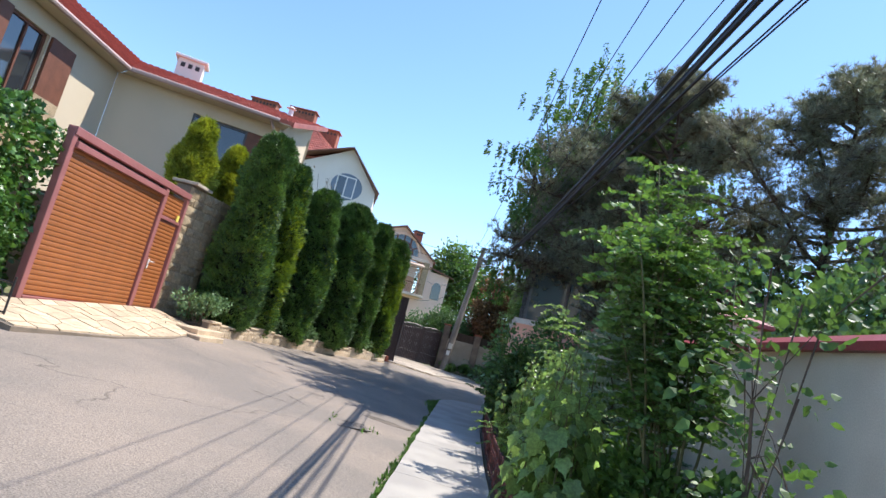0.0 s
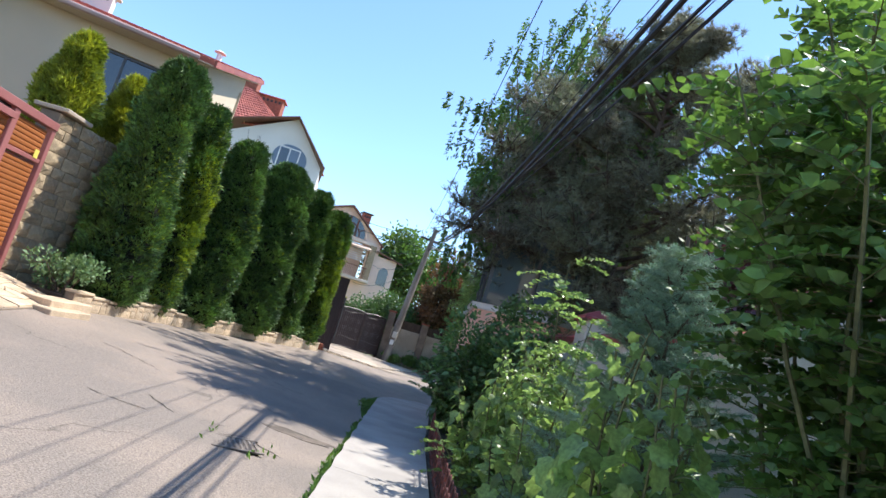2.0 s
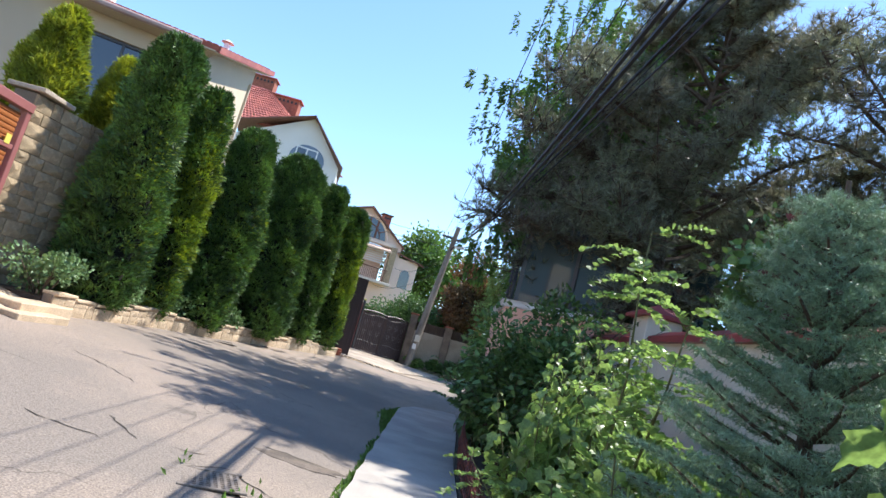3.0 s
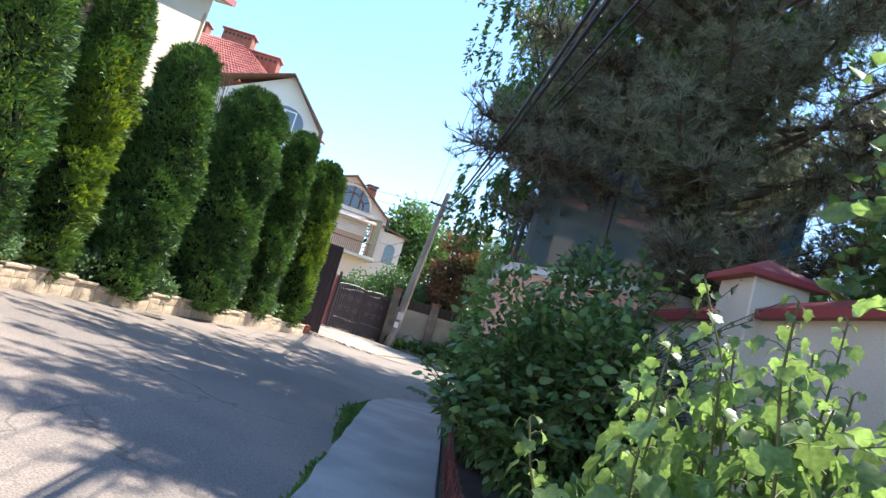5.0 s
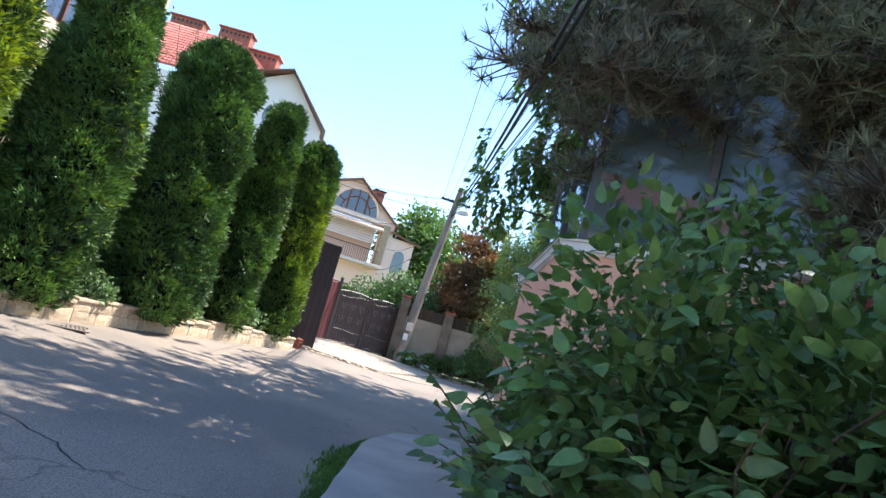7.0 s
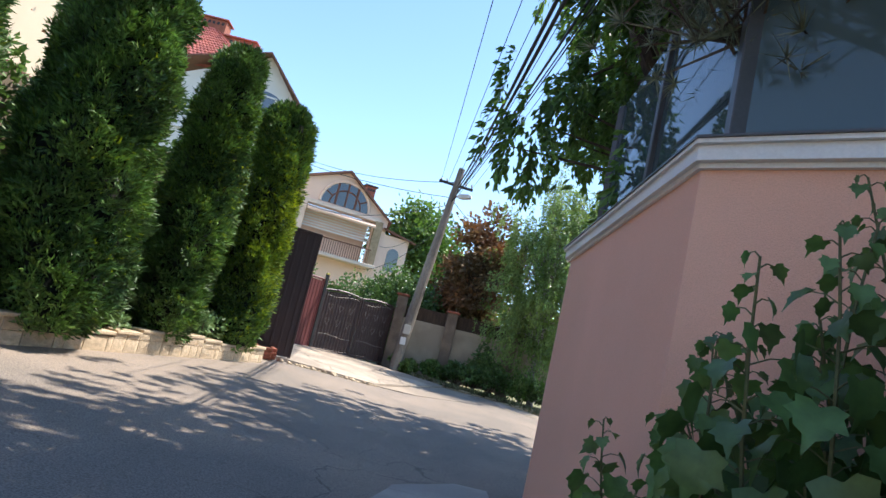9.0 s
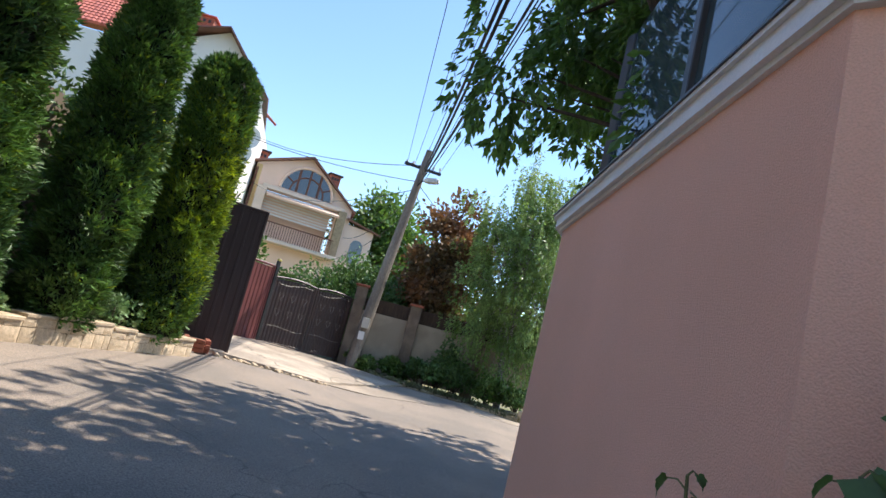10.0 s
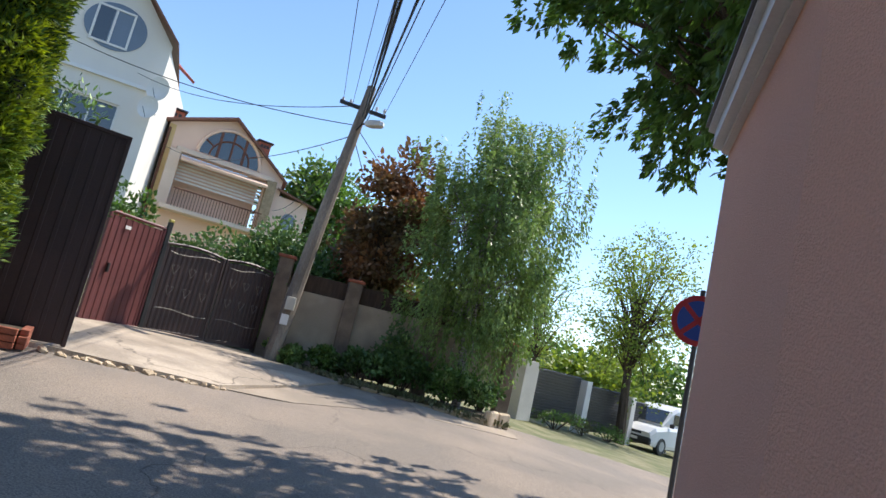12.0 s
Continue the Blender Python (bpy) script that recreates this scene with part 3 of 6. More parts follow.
# ---- white gabled house ----
white = thing("white_house", (0, 0, 0), "white stucco house with a gable and red tiled roof", "house")
GW0, GW1 = (-14.2, 41.6), (-7.35, 43.2)
gl = math.dist(GW0, GW1)
wf = facade(white, GW0, GW1, 0.3, [(0, 10.4), (gl * 0.68, 13.1), (gl, 10.4)], [(3.0, 5.9, 5.6, 7.4)], WHITE_STUCCO)
window(white, wf.matrix_basis, 3.0, 5.9, 5.6, 7.4, 2, WHITE_PAINT)
oval = new("window")
oval.parent, oval.matrix_basis = white, wf.matrix_basis.copy()
bm = bmesh.new()
ring = [bm.verts.new((4.95 + 1.12 * math.cos(a), -0.004, 10.35 + 0.95 * math.sin(a))) for a in np.linspace(0, 2 * math.pi, 29)[:-1]]
face = bm.faces.new(ring)
back = bmesh.ops.extrude_face_region(bm, geom=[face])["geom"]
bmesh.ops.translate(bm, verts=[v for v in back if isinstance(v, bmesh.types.BMVert)], vec=(0, -0.03, 0))
bmesh.ops.recalc_face_normals(bm, faces=bm.faces)
part("pane", bm, mat("grey_blue_glazing", (0.16, 0.20, 0.26), 0.15, 0.05, 1.0, 20.0, 0.0), oval)
bm = bmesh.new()
for x in (4.2, 4.85, 5.5):
    box(bm, (x, -0.05, 10.32), (0.08, 0.04, 1.45))
for z in (9.6, 11.05):
    box(bm, (4.85, -0.05, z), (1.38, 0.04, 0.08))
part("frame", bm, WHITE_PAINT, oval)
part("dark_pane", solid((4.5, -0.04, 10.32), (0.52, 0.01, 1.3)), WINDOW, oval)
part("string_course", solid((gl / 2, -0.06, 8.35), (gl, 0.12, 0.14)), WHITE_PAINT, white).matrix_basis = wf.matrix_basis.copy()
facade(white, GW1, (-8.6, 52.0), 0.3, 10.5, [], WHITE_STUCCO)
ax, ay = GW0[0] + (GW1[0] - GW0[0]) * 0.68, GW0[1] + (GW1[1] - GW0[1]) * 0.68
roof_plane(white, [(GW1[0] + 0.35, GW1[1] - 0.45, 10.75), (ax + 0.1, ay - 0.6, 13.45), (ax - 1.6, ay + 9, 13.45), (GW1[0] - 1.6, GW1[1] + 9.3, 10.45)], ROOF_BROWN, thick=0.06)
roof_plane(white, [(GW0[0] + 0.4, GW0[1] - 0.7, 11.6), (ax + 0.1, ay - 0.6, 13.45), (ax - 1.6, ay + 9, 13.45), (GW0[0] - 1.8, GW0[1] + 9.0, 11.6)], ROOF_BROWN, thick=0.06)
tile_roof(white, [(-19.5, 41.2, 11.3), (-10.4, 42.9, 12.2), (-14.1, 45.8, 15.4), (-18.6, 45.6, 15.4)], ROOF_RED)
tile_roof(white, [(-10.4, 42.9, 12.2), (-8.6, 52.0, 12.2), (-14.0, 46.0, 15.4), (-14.1, 45.8, 15.4)], ROOF_RED)
facade(white, (-18.0, 41.6), GW0, 0.3, 11.3, [], WHITE_STUCCO)
chimney(white, (-19.6, 50.2, 14.6), 2.2, 0.9, 3.1, BRICK, ROOF_RED, 0)
chimney(white, (-15.9, 49.3, 14.2), 2.1, 0.9, 3.2, BRICK, ROOF_RED, 0)
chimney(white, (-13.0, 47.2, 13.0), 1.9, 0.9, 2.6, BRICK, ROOF_RED, 0)

# ---- peach house with an arched window ----
peach = thing("peach_house", (0, 0, 0), "peach stucco house with an arched attic window and balcony", "house")
P0, P1 = (-7.8, 47.5), (-2.4, 49.5)
pl = math.dist(P0, P1)
pf = facade(peach, P0, P1, 0.3, [(0, 8.5), (pl * 0.5, 9.7), (pl, 7.6)], [(0.85, 4.9, 4.6, 7.2)], PEACH)
facade(peach, (-10.0, 54.6), P0, 0.3, 8.7, [], OCHRE)
facade(peach, P1, (-0.9, 50.1), 0.3, 7.0, [], PEACH)
roof_plane(peach, [(P1[0] + 0.25, P1[1] - 0.15, 7.75), (-5.05, 48.05, 10.0), (-6.6, 56, 10.0), (-3.2, 57, 7.75)], ROOF_BROWN, thick=0.1)
roof_plane(peach, [(P0[0] - 0.3, P0[1] - 0.5, 8.72), (-5.05, 48.05, 10.0), (-6.6, 56, 10.0), (-10.4, 55, 8.72)], ROOF_BROWN, thick=0.1)
roof_plane(peach, [(P1[0] - 0.1, P1[1] - 0.35, 7.35), (-0.45, 50.0, 6.95), (-0.9, 57, 7.6), (-3.3, 56.5, 8.6)], ROOF_BROWN, thick=0.1)

# ---- gates across the side drive, old wall, fence ----
apron = part("side_drive", slab([(-2.5, 25.2), (-1.84, 25.55), (-1.23, 25.8), (-0.1, 26.3), (0.9, 28.3), (1.7, 30.3), (0.3, 31.9), (-3.2, 30.2), (-3.2, 26.0)], 0.0, lambda x, y: ground_z(x, y) + 0.06), PALE_CONCRETE)
tagged(apron, "pale worn concrete drive in front of the gates", "driveway", kind="structure")
open_leaf = thing("open_gate", (-1.84, 25.62, 0), "tall dark brown sheet-metal gate leaf standing open", "gate", rz=205)
part("sheet", solid((0.75, 0, 1.73), (1.5, 0.04, 2.6), bevel=0.004), DARK_GATE, open_leaf)

pole = thing("utility_pole", (0.2, 31.1, 0.3), "leaning weathered grey utility pole with crossarm and cables", "pole")
bm = bmesh.new()
tube(bm, [(0, 0, -0.1), (0.3, 0, 3.2), (0.62, 0, 6.45)], [0.17, 0.14, 0.10], 10)
part("post", bm, POLE_WOOD, pole)


# ---- planting ----
def cloud_part(name, rng, at, way, size, material, parent, label="", **how):
    return part(name, leaf_cloud(rng, at, way, size, **how), material, parent, label)


def unit(v):
    return v / (np.linalg.norm(v, axis=1)[:, None] + 1e-9)


def column_profile(t, top):
    """Radius of a clipped column at the share t of its height."""
    if top == 0.0:
        return (1 - t) ** 0.62 * (0.75 + 0.6 * np.minimum(t * 2.2, 0.5))
    body = (0.93 - 0.2 * np.clip(1 - t / 0.08, 0, 1)) + 0.10 * np.sin(t * 3.4) - 0.34 * np.clip(t - 0.3, 0, 1)
    return body * np.sqrt(np.clip(1 - (np.clip(t - 0.86, 0, 1) / 0.14) ** 2.2 * (1 - top), 0, 1))


def hedge_column(at, r, h, seed, material, label, group="clipped thuja columns", lean=0.0, dry=0.0, top=0.12, leaf=0.088, dense=1.0, name="thuja", lumps=0.2):
    rng = np.random.default_rng(seed)
    t = thing(name, at, label, "hedge", group)
    ph = rng.uniform(0, 6.28, 6)

    def radius(u, a):
        bump = 0.8 * np.sin(3 * a + ph[0] + 5 * u) + np.sin(2 * a + ph[1] - 9 * u) + np.sin(5 * a + ph[2] + 17 * u) * 0.6 + np.sin(23 * u + ph[3] + a) * 0.5
        return r * column_profile(u, top) * (1 + lumps * 0.45 * bump)

    # solid inner core, coloured as the shade seen through gaps in the sprays
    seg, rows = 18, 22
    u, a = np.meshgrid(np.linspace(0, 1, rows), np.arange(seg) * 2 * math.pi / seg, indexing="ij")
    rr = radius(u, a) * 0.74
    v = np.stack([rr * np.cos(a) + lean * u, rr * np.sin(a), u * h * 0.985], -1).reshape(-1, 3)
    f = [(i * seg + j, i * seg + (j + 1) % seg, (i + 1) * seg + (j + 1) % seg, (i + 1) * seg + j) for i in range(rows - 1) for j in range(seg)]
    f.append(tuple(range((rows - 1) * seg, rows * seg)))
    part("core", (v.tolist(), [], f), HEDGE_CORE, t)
    k = 15                                                # sprays gathered in flat fans
    m = int(1600 * h * r * dense)
    n = m * k
    cu, ca = rng.uniform(0, 1, m) ** 0.95, rng.uniform(0, 2 * math.pi, m)
    # the fans stand in shaggy clumps, proud in the middle and sunk between
    q = int(h * r * 62)
    qu, qa = rng.uniform(0, 1, q), rng.uniform(0, 2 * math.pi, q)
    flat = lambda uu, aa: np.stack([np.cos(aa) * r, np.sin(aa) * r, uu * h * 0.7], -1)
    near = np.linalg.norm(flat(cu, ca)[:, None] - flat(qu, qa)[None], axis=2)
    proud = np.clip(1 - near.min(1) / 0.24, 0, 1) * rng.uniform(0.4, 1.0, q)[near.argmin(1)]
    depth = radius(cu, ca) * (0.86 + 0.04 * rng.normal(0, 1, m)) + 0.19 * proud - 0.045
    u, a = np.repeat(cu, k), np.repeat(ca, k)
    rr = np.repeat(depth, k)
    out = np.stack([np.cos(ca), np.sin(ca), 0 * ca], -1)
    stem = unit(out * 0.8 + np.array([0, 0, 0.45]) + rng.normal(0, 0.32, (m, 3)))
    across = unit(np.cross(stem, out + rng.normal(0, 0.55, (m, 3))))
    step = rng.uniform(-1, 1, (m, k))
    p = np.stack([rr * np.cos(a) + lean * u, rr * np.sin(a), u * h], -1) + np.repeat(stem, k, 0) * (rng.uniform(-0.05, 0.09, n) * (1 - 0.4 * np.abs(step.ravel())))[:, None] + np.repeat(across, k, 0) * (step.ravel() * 0.07)[:, None]
    w = unit(np.repeat(stem, k, 0) + np.repeat(across, k, 0) * step.ravel()[:, None] * 0.9)
    fc = unit(np.repeat(np.cross(across, stem), k, 0))
    yellow = (rng.uniform(0, 1, n) < dry * np.exp(-((u - 0.45) / 0.28) ** 2) * (0.5 + 0.5 * np.cos(a + 0.5))) if dry else np.zeros(n, bool)
    cloud_part("foliage", rng, p[~yellow], unit(w[~yellow]), leaf, material, t, shape="blade", spread=0.2, face=fc[~yellow], face_spread=0.3)
    if dry:
        cloud_part("yellowed_foliage", rng, p[yellow], unit(w[yellow]), leaf, THUJA_DRY, t, "yellowing sprays", shape="blade", spread=0.2, face=fc[yellow], face_spread=0.3)
    bm = bmesh.new()
    tube(bm, [(0, 0, -0.05), (lean * 0.3, 0, h * 0.3)], [0.07, 0.05], 6)
    part("trunk", bm, BARK, t)
    return t


strip_z = lambda y: ground_z(kerb_x(y), y) + 0.18
for i, (x, y, r, top, dry) in enumerate(((-5.2, 14.7, 0.62, 5.42, 0.15), (-4.90, 16.2, 0.50, 5.15, 0.95), (-4.38, 17.75, 0.64, 4.98, 0.1), (-3.76, 19.85, 0.76, 5.16, 0.05), (-3.16, 21.95, 0.50, 5.12, 0.1), (-2.64, 23.6, 0.56, 4.94, 0.95))):
    z = strip_z(y)
    hedge_column((x, y, z), r, top - z, 11 + i, THUJA, "tall clipped column of " + ("yellow-patched" if dry > 0.5 else "dark green") + " thuja behind the edging", dry=dry, lean=0.05)
for i, (x, y, r, top) in enumerate(((-6.75, 14.2, 0.62, 5.2), (-6.45, 15.75, 0.55, 5.1))):
    hedge_column((x, y, 2.6), r, top - 2.6, 31 + i, THUJA_GOLD, "golden thuja cone on the terrace above the wall", "golden thujas", top=0.0, leaf=0.12, lumps=0.2)


def shrub(name, at, r, h, seed, material, label, leaf=0.09, n=1400, shape="oval", group="", core=True, droop=0.1, category="shrub", shoots=0, level=None):
    rng = np.random.default_rng(seed)
    t = thing(name, at, label, category, group)
    balls = [(rng.normal(0, r * 0.38, 2), rng.uniform(0.25, 0.72) * h, rng.uniform(0.4, 0.6) * r) for _ in range(8)]
    p, w = [], []
    for c, z, br in balls:
        d = unit(rng.normal(0, 1, (n // 8, 3)))
        q = d * br * rng.uniform(0.55, 1.05, (n // 8, 1)) * np.array([1, 1, h / (2 * r)]) + np.array([c[0], c[1], z])
        p.append(q), w.append(d)
    p, w = np.concatenate(p), np.concatenate(w)
    keep = p[:, 2] > 0.02
    cloud_part("foliage", rng, p[keep], unit(w[keep] + [0, 0, 0.4]), leaf, material, t, shape=shape, spread=0.45 if level else 0.6, droop=droop, face=np.tile([0.0, 0.0, 1.0], (int(keep.sum()), 1)) if level else None, face_spread=level or 0.5)
    shoot_p, shoot_w, bm = [], [], bmesh.new()
    for i in range(shoots):
        a, up = rng.uniform(0, 6.28), rng.uniform(0.35, 1.6)
        pts = limb_points((rng.normal(0, r * 0.25), rng.normal(0, r * 0.25), h * 0.25), (math.cos(a), math.sin(a), up), (0.32 + 0.68 * min(up, 1.0)) * max(h * 0.85, r) * rng.uniform(0.8, 1.15) * (0.5 if math.cos(a) < 0.1 else 1.0), 6, rng, 0.09, -0.07)
        tube(bm, pts, np.linspace(0.009, 0.003, 7), 4)
        for j in range(20):
            k = min((0.22 + 0.78 * j / 19) * 6, 5.99)
            o = pts[int(k)] + (pts[int(k) + 1] - pts[int(k)]) * (k % 1)
            d = pts[int(k) + 1] - pts[int(k)]
            s = np.cross(d, [0, 0, 1.0])
            shoot_p.append(o), shoot_w.append(unit((s / (np.linalg.norm(s) + 1e-6) * (1 if j % 2 else -1) + d / (np.linalg.norm(d) + 1e-6) * 0.6 - np.array([0, 0, 0.35]))[None])[0])
    if shoots:
        cloud_part("shoot_leaves", rng, np.array(shoot_p), np.array(shoot_w), leaf * 1.1, material, t, shape=shape, spread=0.15, face=np.tile([0.0, 0.0, 1.0], (len(shoot_p), 1)), face_spread=0.9)
    for c, z, br in balls:
        tube(bm, [(c[0] * 0.15, c[1] * 0.15, -0.05), (c[0] * 0.6, c[1] * 0.6, z * 0.6), (c[0], c[1], z)], [0.018, 0.013, 0.006], 5)
    part("stem", bm, BARK, t)
    return t


for i, (x, y, r, h) in enumerate(((-5.3, 13.55, 0.52, 0.8), (-4.82, 15.3, 0.30, 0.6), (-4.6, 16.95, 0.28, 0.65), (-4.02, 18.75, 0.30, 0.6), (-3.4, 20.9, 0.27, 0.55), (-2.82, 22.75, 0.26, 0.65))):
    shrub("variegated_shrub", (x, y, strip_z(y)), r, h, 41 + i, LEAF_PALE, "small pale variegated shrub at the foot of the thujas", 0.065, int(2600 * r), group="pale shrubs under the thujas")

# leaf fill added on the boundary wall, stands in for shaded gaps between the columns
cover = thing("climber", (0, 0, 0), "added dark leaf fill on the boundary wall, darkening the gaps between the thujas", "climber")
rng = np.random.default_rng(57)
n = 9000
cy = rng.uniform(16.4, 25.3, n)
cx = np.interp(cy, [13.3, 14.6, 20.0, 25.4], [-6.22, -6.02, -5.3, -3.4]) + rng.uniform(0.0, 0.22, n) * (1 + 0.5 * np.sin(cy * 3.1))
cz = 0.4 + rng.uniform(0, 1, n) ** 0.85 * (3.0 + 0.35 * np.sin(cy * 2.3) + 0.2 * np.sin(cy * 5.7))
cloud_part("foliage", rng, np.stack([cx, cy, cz], -1), unit(np.tile([0.8, -0.35, 0.2], (n, 1))), 0.12, LEAF_DARK, cover, shape="ovate", spread=0.6, face=np.tile([0.9, -0.4, 0.3], (n, 1)), face_spread=0.6)

# ivy on the end wall beside the garage
ivy = thing("ivy_wall", (-7.0, 8.35, 0.5), "garden wall end smothered in glossy green ivy", "ivy")
part("wall", solid((-0.1, -0.3, 1.2), (1.0, 1.9, 2.4)), STONE, ivy)
rng = np.random.default_rng(51)
n = 14000
p = rng.uniform(-1, 1, (n, 3))
ax = np.argmax(np.abs(p) * [1, 1, 0.9], 1)
p[np.arange(n), ax] = np.sign(p[np.arange(n), ax])
nrm = np.zeros((n, 3))
nrm[np.arange(n), ax] = np.sign(p[np.arange(n), ax])
lump = 1 + 0.09 * np.sin(p[:, 2:3] * 7 + p[:, :1] * 3) + 0.06 * np.sin(p[:, 1:2] * 9 + p[:, 2:3] * 4)
p = p * np.array([0.68, 1.12, 1.36]) * lump * rng.uniform(0.86, 1.04, (n, 1)) + [-0.02, -0.35, 1.36]
cloud_part("ivy", rng, p, unit(nrm + [0, 0, -0.5]), 0.095, IVY, ivy, shape="lobed", spread=0.45)


def limb_points(p0, d, length, n, rng, bend, up):
    pts, d = [np.array(p0, float)], np.array(d, float)
    for _ in range(n):
        d = d + rng.normal(0, bend, 3) + np.array([0, 0, up])
        d /= np.linalg.norm(d)
        pts.append(pts[-1] + d * length / n)
    return pts


def needle_tufts(rng, tips, ways, per, length, width_shape="needle"):
    at = np.repeat(tips, per, 0)
    way = unit(np.repeat(ways, per, 0) * 0.75 + rng.normal(0, 0.62, (len(tips) * per, 3)))
    return at, way


def pine(at, h, r, base, seed, tufts, label, lean=(0.0, 0.0), arms=()):
    """A pine: trunk, whorls of limbs, twigs, and tufts of needles along the twigs."""
    rng = np.random.default_rng(seed)
    t = thing("pine_tree", at, label, "tree", "garden pines")
    bm = bmesh.new()
    trunk = [p + np.array([lean[0], lean[1], 0]) * min(1, p[2] / (base + 1.5)) for p in limb_points((0, 0, -0.1), (0, 0, 1), h, 8, rng, 0.03, 0.1)]
    tube(bm, trunk, np.linspace(0.17, 0.025, 9), 8)
    part("trunk", bm, BARK, t)
    tips, ways, bm = [], [], bmesh.new()
    limbs = 76
    for i in range(limbs + len(arms)):
        u = min(i / (limbs - 1), 1.0)
        z = base + (h - base) * u
        k = min(z / h * 8, 7.99)
        o = trunk[int(k)] + (trunk[int(k) + 1] - trunk[int(k)]) * (k % 1)
        a = i * 2.4 + rng.uniform(-0.4, 0.4)
        reach = r * (0.62 + 0.38 * math.sin(min(u * 2.2 + 0.5, 1.57)) if u < 0.45 else 1.0 - 0.86 * ((u - 0.45) / 0.55) ** 1.5) * rng.uniform(0.75, 1.12)
        pts = limb_points(o, (math.cos(a), math.sin(a), rng.uniform(-0.05, 0.4)), reach, 6, rng, 0.16, 0.03)
        if i >= limbs:                                    # long low boughs
            z, way, reach = arms[i - limbs]
            k, u = z / h * 8, 0.3
            pts = limb_points(trunk[int(k)] + (trunk[int(k) + 1] - trunk[int(k)]) * (k % 1), way, reach, 6, rng, 0.06, 0.0)
        tube(bm, pts, np.linspace(0.05, 0.012, 7), 5)
        for j in range(int(tufts / limbs)):
            s = rng.uniform(0.25, 1.0) ** 0.7 * 5.99
            b = pts[int(s)] + (pts[int(s) + 1] - pts[int(s)]) * (s % 1)
            side_way = unit((rng.normal(0, 1, (1, 3)) * [1, 1, 0.55] + [0, 0, 0.25]))[0]
            tip = b + side_way * rng.uniform(0.06, 0.62) * (0.5 + 0.5 * (1 - u))
            tips.append(tip), ways.append(side_way * 0.7 + np.array([0, 0, 0.5]))
            if j % 3 == 0 or i >= limbs:
                tube(bm, [b, tip], [0.012, 0.006], 3, False)
    part("branchwork", bm, BARK, t)
    tips, ways = np.array(tips), np.array(ways)
    at2, way2 = needle_tufts(rng, tips, ways, 22, 0.16)
    cloud_part("needles", rng, at2, way2, 0.138, PINE, t, shape="needle", spread=0.05, fold=0.0)
    return t


pine((4.25, 13.95, 0.0), 9.4, 3.4, 2.7, 61, 17000, "dense dark green pine leaning over the garden wall", (-0.1, 1.7), [(4.1, (-1, -0.05, 0.02), 3.5), (4.7, (-1, -0.05, 0.05), 3.5), (5.4, (-1, 0.05, 0.1), 3.3), (3.7, (-1, -0.3, 0.03), 2.9), (3.0, (-0.62, -0.78, 0.0), 2.2), (3.4, (-0.5, -0.85, 0.0), 2.3), (3.8, (-0.65, -0.75, 0.0), 2.5), (2.8, (-0.3, -0.95, 0.05), 2.0)])
pine((7.0, 12.6, 0.0), 8.6, 2.9, 2.0, 62, 10500, "tall open-topped dark pine behind the garden wall")
pine((8.2, 9.0, 0.0), 7.0, 2.8, 1.0, 63, 7500, "dark pine standing deep in the garden")


def broadleaf(name, at, h, r, base, seed, material, label, leaf=0.1, n=9000, shape="oval", bark=None, droop=0.1, hang=0.0, squash=1.0, trunk_r=0.13, clumps=60, lean=(0, 0), spread=0.6, hollow=0.35, group="", boughs=()):
    """A broadleaved tree: tapered trunk, limbs to clumps, and leaves gathered round the clumps."""
    rng = np.random.default_rng(seed)
    t = thing(name, at, label, "tree", group)
    bm = bmesh.new()
    cz, ch = (base + h) / 2, (h - base) / 2
    trunk = limb_points((0, 0, -0.1), (lean[0] * 0.4, lean[1] * 0.4, 1), cz + 0.1, 6, rng, 0.06, 0.08)
    tube(bm, trunk, np.linspace(trunk_r, trunk_r * 0.5, 7), 8)
    part("trunk", bm, bark or BARK, t)
    d = unit(rng.normal(0, 1, (clumps, 3)))
    c = d * rng.uniform(hollow, 1.0, (clumps, 1)) ** 0.6 * np.array([r, r, ch]) * rng.uniform(0.75, 1.1, (clumps, 1)) + [lean[0], lean[1], cz]
    if boughs:                                            # low hanging boughs, given in the world
        low = np.array(boughs) - np.array(at)
        c, d, clumps = np.concatenate([c, low]), np.concatenate([d, unit(low - [lean[0], lean[1], cz])]), clumps + len(low)
    bm = bmesh.new()
    for q in c:
        b = trunk[rng.integers(3, 7)]
        mid = (b + q) / 2 + [0, 0, 0.12 * r]
        tube(bm, [b, mid, q], [trunk_r * 0.22, trunk_r * 0.13, 0.006], 5, False)
    part("branchwork", bm, bark or BARK, t)
    k = n // clumps
    size = r * 0.30 * (60 / clumps) ** 0.33
    off = rng.normal(0, size * 0.62, (clumps, k, 3)) * [1, 1, 0.7]
    if hang:
        strand = rng.integers(0, 7, (clumps, k))
        sx = rng.normal(0, size * 0.6, (clumps, 7, 2))
        off[:, :, :2] = np.take_along_axis(sx, np.repeat(strand[:, :, None], 2, 2), 1) + rng.normal(0, 0.035, (clumps, k, 2))
        off[:, :, 2] = 0.2 - rng.uniform(0, 1, (clumps, k)) * hang * rng.uniform(0.4, 1.2, (clumps, 1))
    p = (c[:, None, :] + off).reshape(-1, 3)
    w = unit(off.reshape(-1, 3) + np.repeat(d * 0.3, k, 0))
    keep = p[:, 2] > 0.25
    cloud_part("leaves", rng, p[keep], w[keep], leaf, material, t, shape=shape, spread=spread, droop=droop + (0.8 if hang else 0))
    return t


